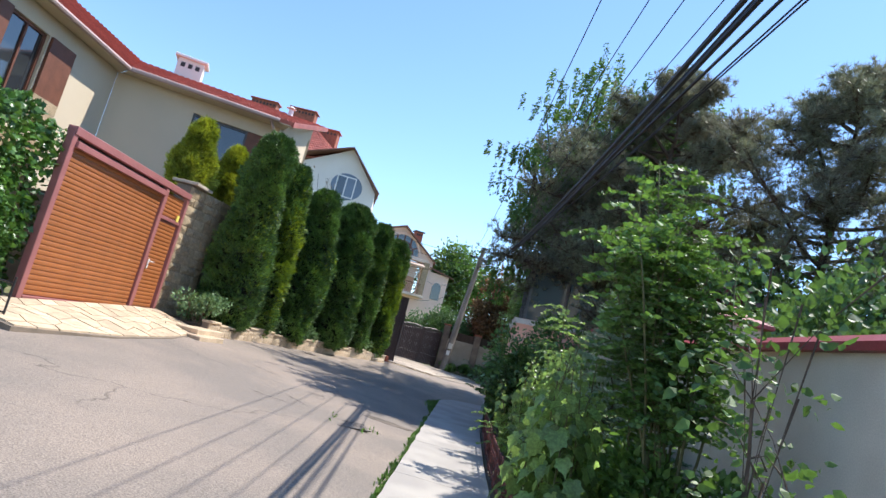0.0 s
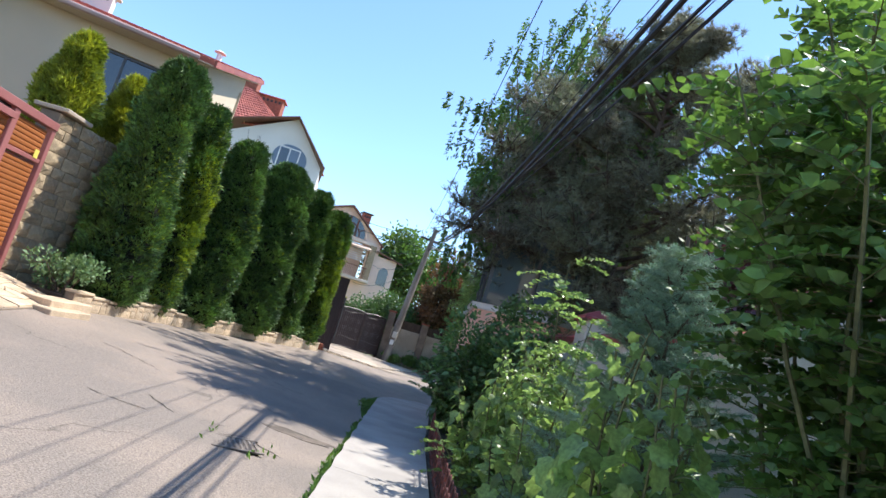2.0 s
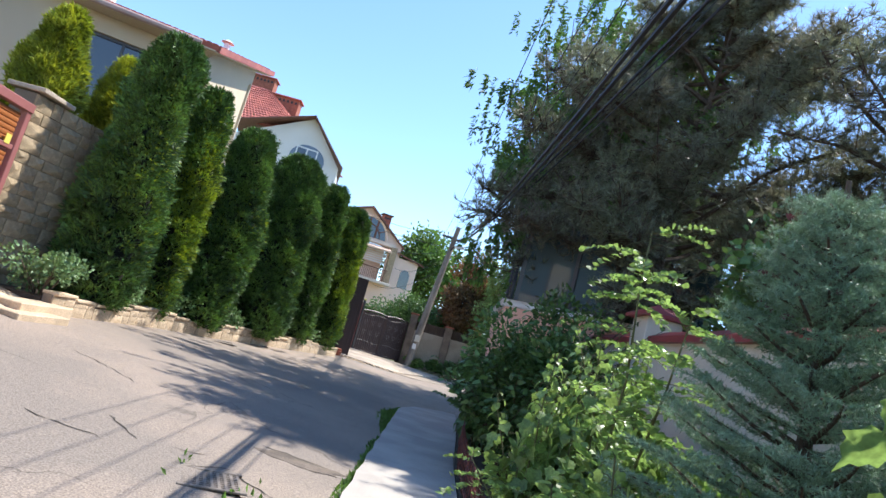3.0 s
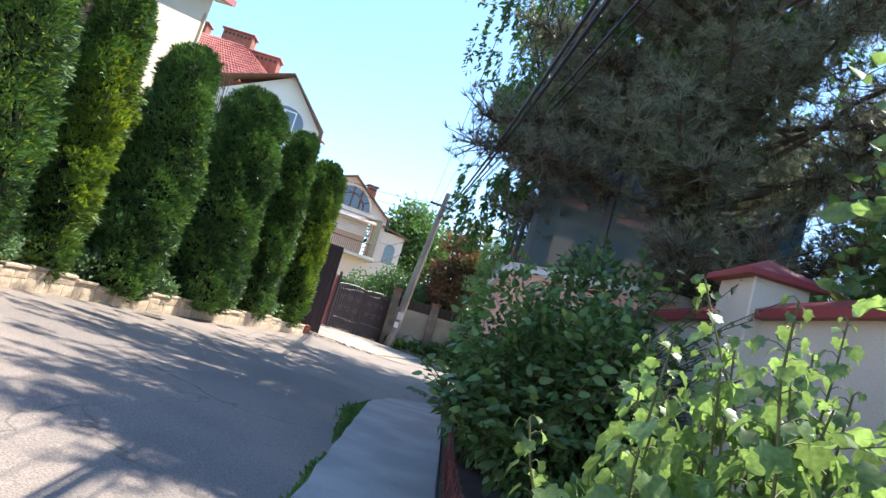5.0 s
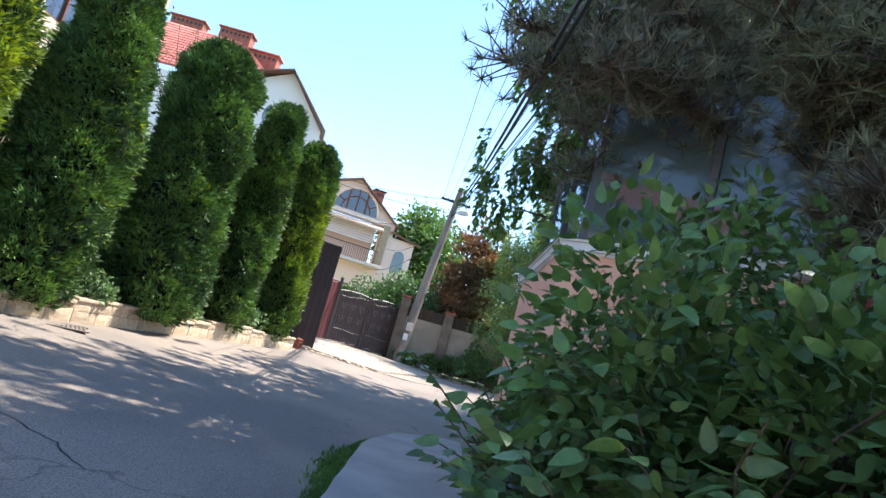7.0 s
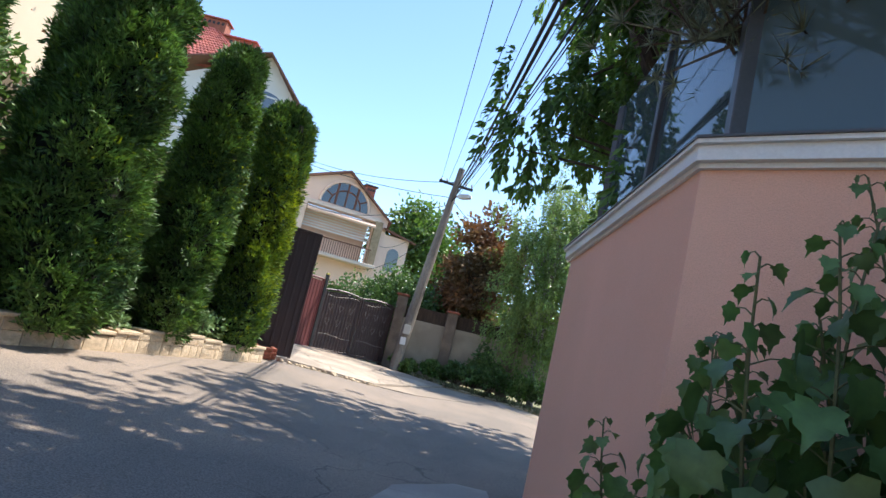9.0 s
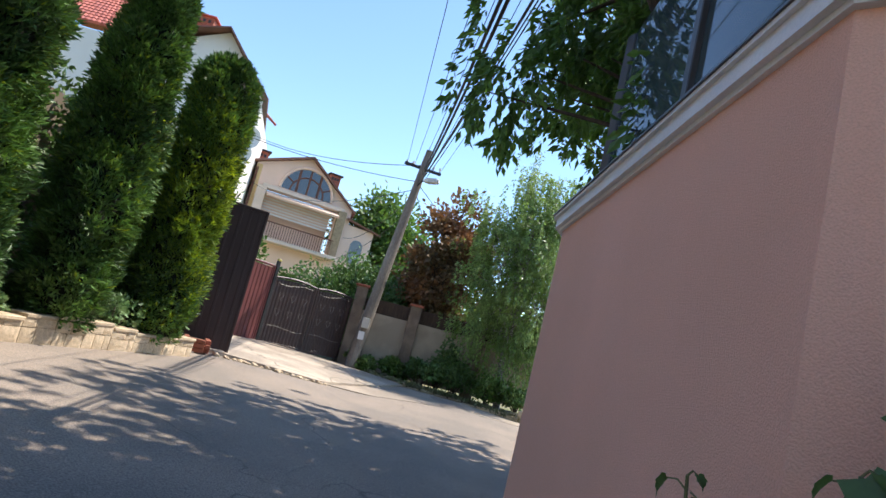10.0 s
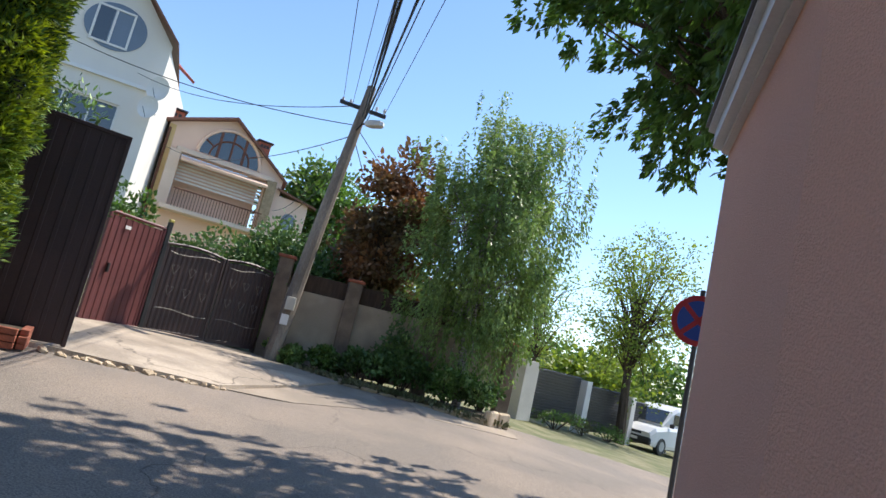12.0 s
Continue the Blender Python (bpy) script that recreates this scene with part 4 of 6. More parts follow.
broadleaf("linden_tree", (5.7, 21.8, 0.0), 10.2, 3.5, 3.4, 71, LEAF, "leafy tree with drooping twigs beyond the pink building", 0.12, 92000, "dart", clumps=340, hang=0.4, trunk_r=0.2, lean=(-0.3, 0.9), hollow=0.2)
broadleaf("linden_tree", (6.2, 18.0, 0.0), 11.4, 3.4, 2.9, 79, LEAF, "tall leafy tree with drooping twigs rising behind the pink building", 0.12, 80000, "dart", clumps=250, trunk_r=0.22, lean=(-2.3, 0.6), hang=0.75, boughs=[(1.05 + 0.27 * i, 19.35 + 0.11 * (i % 4) + 0.07 * i, 3.75 + 0.14 * i + 0.28 * (i % 3)) for i in range(9)])
broadleaf("birch_tree", (4.35, 31.1, 0.2), 7.4, 1.85, 0.9, 72, BIRCH_LEAF, "weeping birch with hanging green foliage on the verge", 0.10, 52000, "dart", BIRCH_BARK, hang=1.1, clumps=190, trunk_r=0.11)
broadleaf("chestnut_tree", (2.3, 33.4, 0.2), 6.0, 1.35, 1.4, 73, LEAF_BROWN, "small tree with scorched reddish-brown leaves behind the wall", 0.15, 11000, "oval", clumps=80)
broadleaf("walnut_tree", (-0.4, 54.0, 0.3), 10.2, 3.3, 3.0, 74, LEAF, "round dense green tree behind the peach house", 0.3, 9000, "oval", clumps=90)
broadleaf("locust_tree", (12.4, 38.6, -0.45), 8.2, 2.2, 1.6, 75, ROBINIA, "thin yellow-green street tree beside the parked car", 0.11, 9500, "oval", clumps=95, trunk_r=0.2, hollow=0.2)
broadleaf("locust_tree", (10.2, 42.5, -0.3), 7.4, 1.9, 1.6, 76, ROBINIA, "nearly bare yellow-green tree behind the grey fence", 0.11, 1500, "oval", clumps=60, trunk_r=0.12)
broadleaf("hawthorn_tree", (-0.3, 33.2, 0.2), 3.1, 1.5, 0.5, 77, LEAF_DARK, "dark green shrub tree overhanging the old wall", 0.11, 12000, "oval", clumps=80)
broadleaf("hawthorn_tree", (1.3, 33.9, 0.2), 3.0, 1.2, 0.5, 78, LEAF_DARK, "dark green shrub tree behind the old wall", 0.11, 9000, "oval", clumps=70)

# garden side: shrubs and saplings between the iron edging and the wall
# the sunlit shrub takes the sun-lightened leaf colour
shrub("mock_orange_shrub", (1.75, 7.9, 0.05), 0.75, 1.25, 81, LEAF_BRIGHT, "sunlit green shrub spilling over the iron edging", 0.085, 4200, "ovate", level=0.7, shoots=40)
shrub("mock_orange_shrub", (1.5, 6.1, 0.05), 0.6, 1.1, 82, LEAF, "leafy green shrub beside the iron edging", 0.09, 4200, "ovate", level=0.7, shoots=36)
shrub("mock_orange_shrub", (1.85, 4.75, 0.05), 0.5, 1.15, 87, LEAF, "leafy shrub round the foot of the feathery sapling", 0.08, 2600, "ovate", level=0.7, shoots=30)
shrub("mock_orange_shrub", (1.8, 9.9, 0.05), 0.5, 0.95, 83, LEAF_DARK, "dark green shrub in the garden bed", 0.09, 3600, "ovate", level=0.7, shoots=36)
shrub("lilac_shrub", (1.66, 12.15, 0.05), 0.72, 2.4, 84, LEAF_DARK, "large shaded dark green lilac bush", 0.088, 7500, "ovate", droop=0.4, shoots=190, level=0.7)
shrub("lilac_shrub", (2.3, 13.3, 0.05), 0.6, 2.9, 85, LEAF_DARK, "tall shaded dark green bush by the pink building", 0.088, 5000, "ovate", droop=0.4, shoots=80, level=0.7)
broadleaf("plum_tree", (3.9, 9.7, 0.0), 3.6, 0.6, 1.9, 86, LEAF_RED, "copper-leaved plum tree behind the garden wall", 0.09, 1500, "oval", clumps=40, trunk_r=0.06)


def spruce(at, h, r, seed, label):
    rng = np.random.default_rng(seed)
    t = thing("blue_spruce", at, label, "tree")
    bm = bmesh.new()
    tube(bm, [(0, 0, -0.05), (0, 0, h)], [0.06, 0.012], 7)
    part("trunk", bm, BARK, t)
    tips, ways, bm = [], [], bmesh.new()
    for i in range(130):
        u = (i / 129) ** 0.85
        z, a, reach = 0.12 + u * (h - 0.25), i * 2.4, r * (1 - u) ** 0.85 * rng.uniform(0.8, 1.1) + 0.06
        pts = limb_points((0, 0, z), (math.cos(a), math.sin(a), 0.25), reach, 4, rng, 0.08, 0.02)
        tube(bm, pts, np.linspace(0.016, 0.005, 5), 4)
        for s in np.linspace(0.2, 1, int(3 + reach * 11)):
            k = min(s * 4, 3.99)
            b = pts[int(k)] + (pts[int(k) + 1] - pts[int(k)]) * (k % 1)
            for sgn in (-1, 1):
                w = np.array([-math.sin(a) * sgn, math.cos(a) * sgn, 0.15]) + np.array([math.cos(a), math.sin(a), 0.1]) * 0.8
                tw = b + w * rng.uniform(0.09, 0.17) * (1.25 - s * 0.5)
                for m in np.linspace(0.1, 1.0, 9):
                    tips.append(b + (tw - b) * m), ways.append(w)
    part("branchwork", bm, BARK, t)
    at2, way2 = needle_tufts(rng, np.array(tips), unit(np.array(ways)) * 0.5, 13, 0.05)
    cloud_part("needles", rng, at2, way2, 0.03, SPRUCE, t, shape="blunt_needle", spread=0.1, fold=0.0)
    return t


spruce((1.92, 6.9, 0.05), 2.62, 0.95, 91, "young blue spruce by the garden wall")


def big_leaf_plant(at, stems, h, seed, label, leaf=0.19, material=None, name="mallow_plant", lean=0.22):
    """Tall stems with large lobed leaves on stalks."""
    rng = np.random.default_rng(seed)
    t = thing(name, at, label, "plant", "tall lobed-leaf plants")
    p, w, s = [], [], []
    for i in range(stems):
        bm = bmesh.new()
        hh = h * rng.uniform(0.6, 1.05)
        o = rng.normal(0, 0.16, 2)
        pts = limb_points((o[0], o[1], -0.03), (rng.normal(0, lean), rng.normal(0, lean), 1), hh, 7, rng, 0.07, 0.1)
        tube(bm, pts, np.linspace(0.011, 0.004, 8), 5)
        n = int(hh * 26)
        for j in range(n):
            u = 0.18 + 0.82 * j / max(n - 1, 1)
            k = min(u * 7, 6.99)
            b = pts[int(k)] + (pts[int(k) + 1] - pts[int(k)]) * (k % 1)
            a = j * 2.4 + i
            out = np.array([math.cos(a), math.sin(a), 0.35])
            size = leaf * (1.05 - 0.75 * max(0, u - 0.62) / 0.38) * rng.uniform(0.7, 1.15)
            e = b + out * size * rng.uniform(0.6, 1.0)
            tube(bm, [b, (b + e) / 2 + [0, 0, 0.01], e], [0.003, 0.0025, 0.002], 3, False)
            p.append(e), w.append(np.array([math.cos(a), math.sin(a), rng.uniform(-2.0, -0.6)])), s.append(size)
        part("stem", bm, STEM, t)
    p, w, s = np.array(p), unit(np.array(w)), np.array(s)
    # leaves face upwards: built with their blade close to level
    n = len(p)
    y = unit(w + rng.normal(0, 0.22, (n, 3)))
    x = unit(np.cross(y, np.array([0, 0, 1.0]) + rng.normal(0, 0.25, (n, 3))))
    z = np.cross(x, y)
    out = np.array([(0, 0.0), (0.2, -0.1), (0.46, 0.02), (0.4, 0.2), (0.56, 0.46), (0.36, 0.5), (0.3, 0.66), (0.12, 0.72), (0, 1), (-0.12, 0.72), (-0.3, 0.66), (-0.36, 0.5), (-0.56, 0.46), (-0.4, 0.2), (-0.46, 0.02), (-0.2, -0.1)])
    k = len(out)
    mid = np.array([(0, 0.12), (0, 0.42), (0, 0.7)])
    pts2 = np.concatenate([out, mid])
    u, v = pts2[:, 0][None, :, None], pts2[:, 1][None, :, None]
    lift = 0.42 * np.abs(u) - 0.38 * v * v - 0.35 * u * u + 0.03 * np.sin(9 * u) * np.sin(11 * v)
    verts = p[:, None, :] + s[:, None, None] * (x[:, None] * u + y[:, None] * v + z[:, None] * lift)
    a, b, c = k, k + 1, k + 2
    tri = [(a, 0, 1), (a, 1, 2), (a, 2, 3), (a, 3, b), (b, 3, 4), (b, 4, 5), (b, 5, 6), (b, 6, c), (c, 6, 7), (c, 7, 8), (c, 8, 9), (c, 9, 10), (c, 10, b), (b, 10, 11), (b, 11, 12), (b, 12, 13), (b, 13, a), (a, 13, 14), (a, 14, 15), (a, 15, 0)]
    base = (np.arange(n) * (k + 3))[:, None, None]
    faces = (np.array(tri)[None] + base).reshape(-1, 3)
    leaves = part("leaves", (verts.reshape(-1, 3).tolist(), [], faces.tolist()), material or LEAF_BRIGHT, t)
    for poly in leaves.data.polygons:
        poly.use_smooth = True
    return t


# sun and shade are in the leaf colour: LEAF_BRIGHT by default, LEAF_DARK when shaded
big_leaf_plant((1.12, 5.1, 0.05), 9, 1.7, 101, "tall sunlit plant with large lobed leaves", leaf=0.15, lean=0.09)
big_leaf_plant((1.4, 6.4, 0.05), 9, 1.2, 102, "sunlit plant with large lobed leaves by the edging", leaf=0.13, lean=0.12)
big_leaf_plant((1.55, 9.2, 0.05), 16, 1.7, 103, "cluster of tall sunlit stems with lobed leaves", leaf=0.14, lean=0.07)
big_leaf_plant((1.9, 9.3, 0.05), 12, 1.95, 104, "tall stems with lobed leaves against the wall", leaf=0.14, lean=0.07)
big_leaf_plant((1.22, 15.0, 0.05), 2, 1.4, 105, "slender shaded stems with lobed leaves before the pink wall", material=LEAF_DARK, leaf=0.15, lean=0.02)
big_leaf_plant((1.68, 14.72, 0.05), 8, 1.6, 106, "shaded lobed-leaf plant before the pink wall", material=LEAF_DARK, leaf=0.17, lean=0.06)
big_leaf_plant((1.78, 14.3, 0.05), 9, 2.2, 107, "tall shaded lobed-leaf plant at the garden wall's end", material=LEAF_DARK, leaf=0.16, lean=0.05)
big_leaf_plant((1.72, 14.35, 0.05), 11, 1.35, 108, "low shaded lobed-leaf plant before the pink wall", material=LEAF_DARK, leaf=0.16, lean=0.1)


def pinnate_shrub(at, h, stems, seed, label, spread=0.5, leaflet=0.055, material=None, name="locust_sapling", bare=0.25):
    """Slender stems with feathery leaves of many leaflets."""
    rng = np.random.default_rng(seed)
    t = thing(name, at, label, "shrub", "feathery saplings")
    p, w = [], []
    bm = bmesh.new()
    for i in range(stems):
        pts = limb_points((0, 0, -0.03), (rng.normal(0, spread * 0.5), rng.normal(0, spread * 0.5), 1), h * rng.uniform(0.72, 1.05), 8, rng, 0.08, 0.06)
        tube(bm, pts, np.linspace(0.016, 0.004, 9), 5)
        for j in range(int(44 * h / 3)):
            k = min(rng.uniform(bare, 1.0) * 8, 7.99)
            b = pts[int(k)] + (pts[int(k) + 1] - pts[int(k)]) * (k % 1)
            a = j * 2.4 + i
            d = np.array([math.cos(a), math.sin(a), rng.uniform(0.0, 0.6)])
            d /= np.linalg.norm(d)
            length = rng.uniform(0.22, 0.42)
            rachis = [b + d * length * s - np.array([0, 0, 0.35 * length * s * s]) for s in (0, 0.5, 1)]
            tube(bm, rachis, [0.0025, 0.002, 0.0015], 3, False)
            across = np.cross(d, [0, 0, 1.0])
            across /= np.linalg.norm(across)
            for s in np.linspace(0.15, 1.0, 10):
                o = b + d * length * s - np.array([0, 0, 0.35 * length * s * s])
                for sgn in (-1, 1):
                    p.append(o), w.append(across * sgn + d * 0.5)
    part("stem", bm, STEM, t)
    cloud_part("foliage", rng, np.array(p), unit(np.array(w)), leaflet, material or LEAF_BRIGHT, t, shape="oval", spread=0.12)
    return t


# LEAF is darker than the other saplings' leaves, for its backlit shadow side
pinnate_shrub((1.8, 4.72, 0.05), 3.25, 14, 111, "tall feathery sapling with fresh green leaflets", 0.15, material=LEAF, bare=0.44)
pinnate_shrub((1.47, 8.0, 0.05), 2.5, 2, 112, "slender feathery sapling above the shrubs", 0.10, bare=0.42)
pinnate_shrub((1.35, 9.0, 0.05), 0.9, 3, 113, "low feathery sapling by the edging", 0.6)
broadleaf("young_tree", (1.55, 2.95, 0.05), 2.65, 0.42, 0.4, 114, LEAF, "thin young tree with oval leaves by the wall", 0.065, 330, "oval", trunk_r=0.016, clumps=22, hollow=0.1)

# dark evergreen filling behind the garden wall
for i, (x, y, r, h) in enumerate(((7.6, 11.6, 1.8, 5.2), (4.3, 10.6, 1.2, 3.9), (4.6, 8.0, 1.1, 3.3), (5.4, 5.6, 1.3, 3.6), (5.6, 11.8, 1.5, 4.6), (6.5, 8.4, 1.6, 4.6), (4.0, 6.6, 0.8, 2.7))):
    broadleaf("laurel_tree", (x, y, 0.0), h, r, 0.5, 121 + i, LEAF_DARK, "dark evergreen garden tree behind the wall", 0.12, 6500, "oval", clumps=60, trunk_r=0.06, group="dark garden trees")


# ---- garage gate ----
GX = -6.2
gate = thing("garage_gate", (GX, 9.0, 0.66), "sliding gate of orange-brown slats in a mauve frame, closed", "gate")
tube_y = lambda y, w, z0, z1: solid((0, y, (z0 + z1) / 2), (0.12, w, z1 - z0), bevel=0.008)
part("post", tube_y(0.0, 0.12, -0.2, 2.62), MAUVE, gate)
part("post", tube_y(3.2, 0.13, -0.2, 2.62), MAUVE, gate)
part("post", tube_y(4.2, 0.10, -0.2, 2.62), MAUVE, gate)
part("top_rail", solid((0.0, 2.1, 2.57), (0.16, 4.3, 0.13), bevel=0.008), MAUVE, gate)
part("lintel", solid((0.06, 1.6, 2.38), (0.09, 3.1, 0.1), bevel=0.006), MAUVE, gate)
part("recess", solid((-0.05, 1.6, 2.47), (0.05, 3.08, 0.1)), BLACK, gate)
part("bottom_rail", solid((0.02, 1.6, -0.03), (0.10, 3.08, 0.09), bevel=0.006), MAUVE, gate)
part("transom", solid((0, 3.7, 1.93), (0.10, 0.87, 0.07), bevel=0.006), MAUVE, gate)


def slat_mesh(length, h):
    """A rolled-metal slat: a shallow bow with a groove at its top."""
    bm = bmesh.new()
    prof = [(0.0, 0.0), (0.012, h * 0.2), (0.014, h * 0.55), (0.010, h * 0.85), (-0.004, h * 0.97), (-0.02, h * 0.97), (-0.02, 0.0)]
    a = [bm.verts.new((x, 0, z)) for x, z in prof]
    b = [bm.verts.new((x, length, z)) for x, z in prof]
    n = len(prof)
    for i in range(n):
        bm.faces.new((a[i], a[(i + 1) % n], b[(i + 1) % n], b[i]))
    bm.faces.new(a[::-1]), bm.faces.new(b)
    bmesh.ops.recalc_face_normals(bm, faces=bm.faces)
    me = bpy.data.meshes.new("slat")
    bm.to_mesh(me)
    bm.free()
    me.materials.append(SLAT)
    return me


leaf_slat, door_slat = slat_mesh(3.06, 0.078), slat_mesh(0.80, 0.078)
for i in range(30):
    shared("slat", leaf_slat, gate, pose(0.0, 0.07, 0.02 + i * 0.0775))
door = part("wicket_door", solid((-0.02, 3.7, 0.93), (0.03, 0.86, 1.9)), MAUVE, gate, "mauve framed wicket door")
for i in range(23):
    shared("slat", door_slat, door, pose(0.0, 3.30, 0.07 + i * 0.0775))
for i in range(6):
    shared("slat", door_slat, gate, pose(0.0, 3.30, 1.98 + i * 0.0775))
bm = bmesh.new()
box(bm, (0.045, 3.36, 0.95), (0.015, 0.05, 0.2), bevel=0.004)
tube(bm, [(0.05, 3.36, 1.0), (0.09, 3.36, 1.0), (0.09, 3.48, 1.0)], 0.011, 6)
part("handle", bm, WHITE_PAINT, door, "pale metal handle")
part("notice", solid((0.05, 3.98, 2.02), (0.012, 0.11, 0.14)), mat("yellow_plastic", (0.75, 0.6, 0.12), 0.5, 0.05, 3.0, 40.0, 0.0), gate, "small yellow notice plate")

# ---- stone pier and boundary wall ----
pier = thing("stone_wall", (0, 0, 0), "rough sandstone block wall beside the garage gate", "wall", kind="structure")
part("backing", slab([(-6.22, 13.3), (-6.02, 14.6), (-5.3, 20.0), (-3.4, 25.4), (-3.8, 25.6), (-5.7, 20.2), (-6.5, 14.6), (-6.55, 13.3)], 0.3, 3.5), JOINT, pier)
part("cap", solid((-6.35, 13.62, 3.56), (0.62, 0.75, 0.07), -4, 0.01), PALE_CONCRETE, pier)
part("terrace", slab([(-6.5, 13.3), (-5.65, 20.2), (-3.85, 25.6), (-7.5, 26), (-13.9, 21.9), (-13.9, 13.3)], 0.2, 2.6), SOIL, pier)
rng = random.Random(5)


def stone_mesh(w, h, d, seed):
    r = random.Random(seed)
    bm = bmesh.new()
    ins = 0.012
    j = lambda s: r.uniform(-s, s)
    back = [bm.verts.new(p) for p in ((0, ins, ins), (0, w - ins, ins), (0, w - ins, h - ins), (0, ins, h - ins))]
    front = [bm.verts.new((d * r.uniform(0.5, 0.8), y + j(0.012), z + j(0.012))) for y, z in ((ins * 1.6, ins * 1.6), (w - ins * 1.6, ins * 1.6), (w - ins * 1.6, h - ins * 1.6), (ins * 1.6, h - ins * 1.6))]
    mid = [bm.verts.new((d * r.uniform(0.85, 1.3), w * (0.3 + 0.4 * k) + j(0.03), h * 0.5 + j(0.04))) for k in (0, 1)]
    for i in range(4):
        bm.faces.new((back[i], back[(i + 1) % 4], front[(i + 1) % 4], front[i]))
    for f in ((front[0], front[1], mid[1], mid[0]), (front[1], front[2], mid[1]), (front[2], front[3], mid[0], mid[1]), (front[3], front[0], mid[0])):
        bm.faces.new(f)
    bmesh.ops.recalc_face_normals(bm, faces=bm.faces)
    me = bpy.data.meshes.new("stone")
    bm.to_mesh(me)
    bm.free()
    me.materials.append(STONE)
    return me


stone_kinds = [stone_mesh(1, 1, 0.055, k) for k in range(6)]
flag_kinds = [stone_mesh(1, 1, 0.045, 20 + k) for k in range(6)]
for me in flag_kinds:
    me.materials[0] = FLAG


def stone_run(parent, p, q, z0f, z1, course, width, name="stone", depth=1.0, kinds=None):
    """Courses of rough blocks on the face from p to q."""
    d = Vector((q[0] - p[0], q[1] - p[1], 0))
    length = d.length
    face = Matrix.Translation((p[0], p[1], 0)) @ Matrix.Rotation(math.atan2(d.y, d.x) - math.pi / 2, 4, "Z")
    z = z0f
    while z < z1 - 0.05:
        h = min(course * rng.uniform(0.8, 1.25), z1 - z)
        y = 0.0
        while y < length - 0.02:
            w = min(width * rng.uniform(0.6, 1.5), length - y)
            if length - y - w < 0.08:
                w = length - y
            shared(name, rng.choice(kinds or stone_kinds), parent, face @ Matrix.Translation((0, y, z)) @ Matrix.Diagonal((depth, w, h, 1)))
            y += w
        z += h


stone_run(pier, (-6.22, 13.3), (-6.02, 14.6), 0.55, 3.5, 0.21, 0.32)
stone_run(pier, (-6.02, 14.6), (-5.66, 17.3), 2.6, 3.5, 0.24, 0.42)

# edging of small irregular stones
EDGE = [(KERB[i], KERB[i + 1]) for i in range(3)]
for (p, q) in EDGE:
    d = Vector((q[0] - p[0], q[1] - p[1], 0))
    n = int(d.length / 0.42)
    for i in range(n):
        a, b = Vector((*p, 0)) + d * i / n, Vector((*p, 0)) + d * (i + 1) / n
        z = ground_z(a.x, a.y)
        tall = 0.27 + 0.05 * math.sin(a.y * 2.1)
        ang = math.degrees(math.atan2(d.y, d.x))
        nrm = Vector((d.y, -d.x, 0)).normalized()
        mid = (a + b) / 2 - nrm * 0.08
        part("core", solid((mid.x, mid.y, z + tall / 2 - 0.06), ((b - a).length, 0.15, tall + 0.1), ang), JOINT, edging)
        stone_run(edging, (a.x, a.y), (b.x, b.y), z - 0.02, z + tall, 0.17, 0.25, depth=0.5, kinds=flag_kinds)
        part("cap", solid((mid.x + rng.uniform(-0.01, 0.01), mid.y, z + tall + 0.012), ((b - a).length - 0.015, 0.24, 0.045), ang + rng.uniform(-1.5, 1.5), 0.008), FLAG, edging)
part("step", solid((-4.95, 12.9, 0.52), (0.5, 1.0, 0.16), -8, 0.012), FLAG, edging)
part("step", solid((-4.72, 12.55, 0.44), (0.45, 0.9, 0.12), -10, 0.012), FLAG, edging)

# crazy paving on the drive
rows, cols = 14, 5
grid = {}
for i in range(rows + 1):
    for j in range(cols + 1):
        y = 7.65 + (13.25 - 7.65) * i / rows
        xr = float(np.interp(y, [7.6, 9.4, 11.2, 13.3], [-5.15, -4.8, -4.72, -5.0])) - 0.02
        x = -6.1 + (xr + 6.1) * j / cols
        e = 0.0 if i in (0, rows) else 1.0
        f = 0.0 if j in (0, cols) else 1.0
        grid[i, j] = Vector((x + f * rng.uniform(-0.09, 0.09), y + e * rng.uniform(-0.13, 0.13), 0))
for i in range(rows):
    for j in range(cols):
        q = [grid[i, j], grid[i, j + 1], grid[i + 1, j + 1], grid[i + 1, j]]
        c = sum(q, Vector()) / 4
        out = [c + (v - c) * 0.93 for v in q]
        lift = rng.uniform(0.0, 0.008)
        part("flagstone", slab([(v.x, v.y) for v in out], lambda x, y: drive_z(x, y) - 0.03, lambda x, y: drive_z(x, y) + 0.004 + lift), FLAG, drive)

# small iron balustrade by the ivy
rail = thing("iron_railing", (-5.95, 7.75, 0.4), "short black iron railing in front of the ivy", "railing", rz=10)
for z in (0.12, 0.5):
    bm = bmesh.new()
    tube(bm, [(-0.5, 0, z), (0.5, 0, z)], 0.013, 6)
    part("bar", bm, BLACK, rail)
for x in (-0.5, 0.0, 0.5):
    bm = bmesh.new()
    tube(bm, [(x, 0, -0.1), (x, 0, 0.58)], 0.016, 6)
    part("post", bm, BLACK, rail)
for x in (-0.25, 0.25):
    bm = bmesh.new()
    tube(bm, [(x + 0.16 * math.cos(a), 0, 0.31 + 0.15 * math.sin(a)) for a in np.linspace(0, 6.0, 15)], 0.008, 5)
    part("scroll", bm, BLACK, rail)

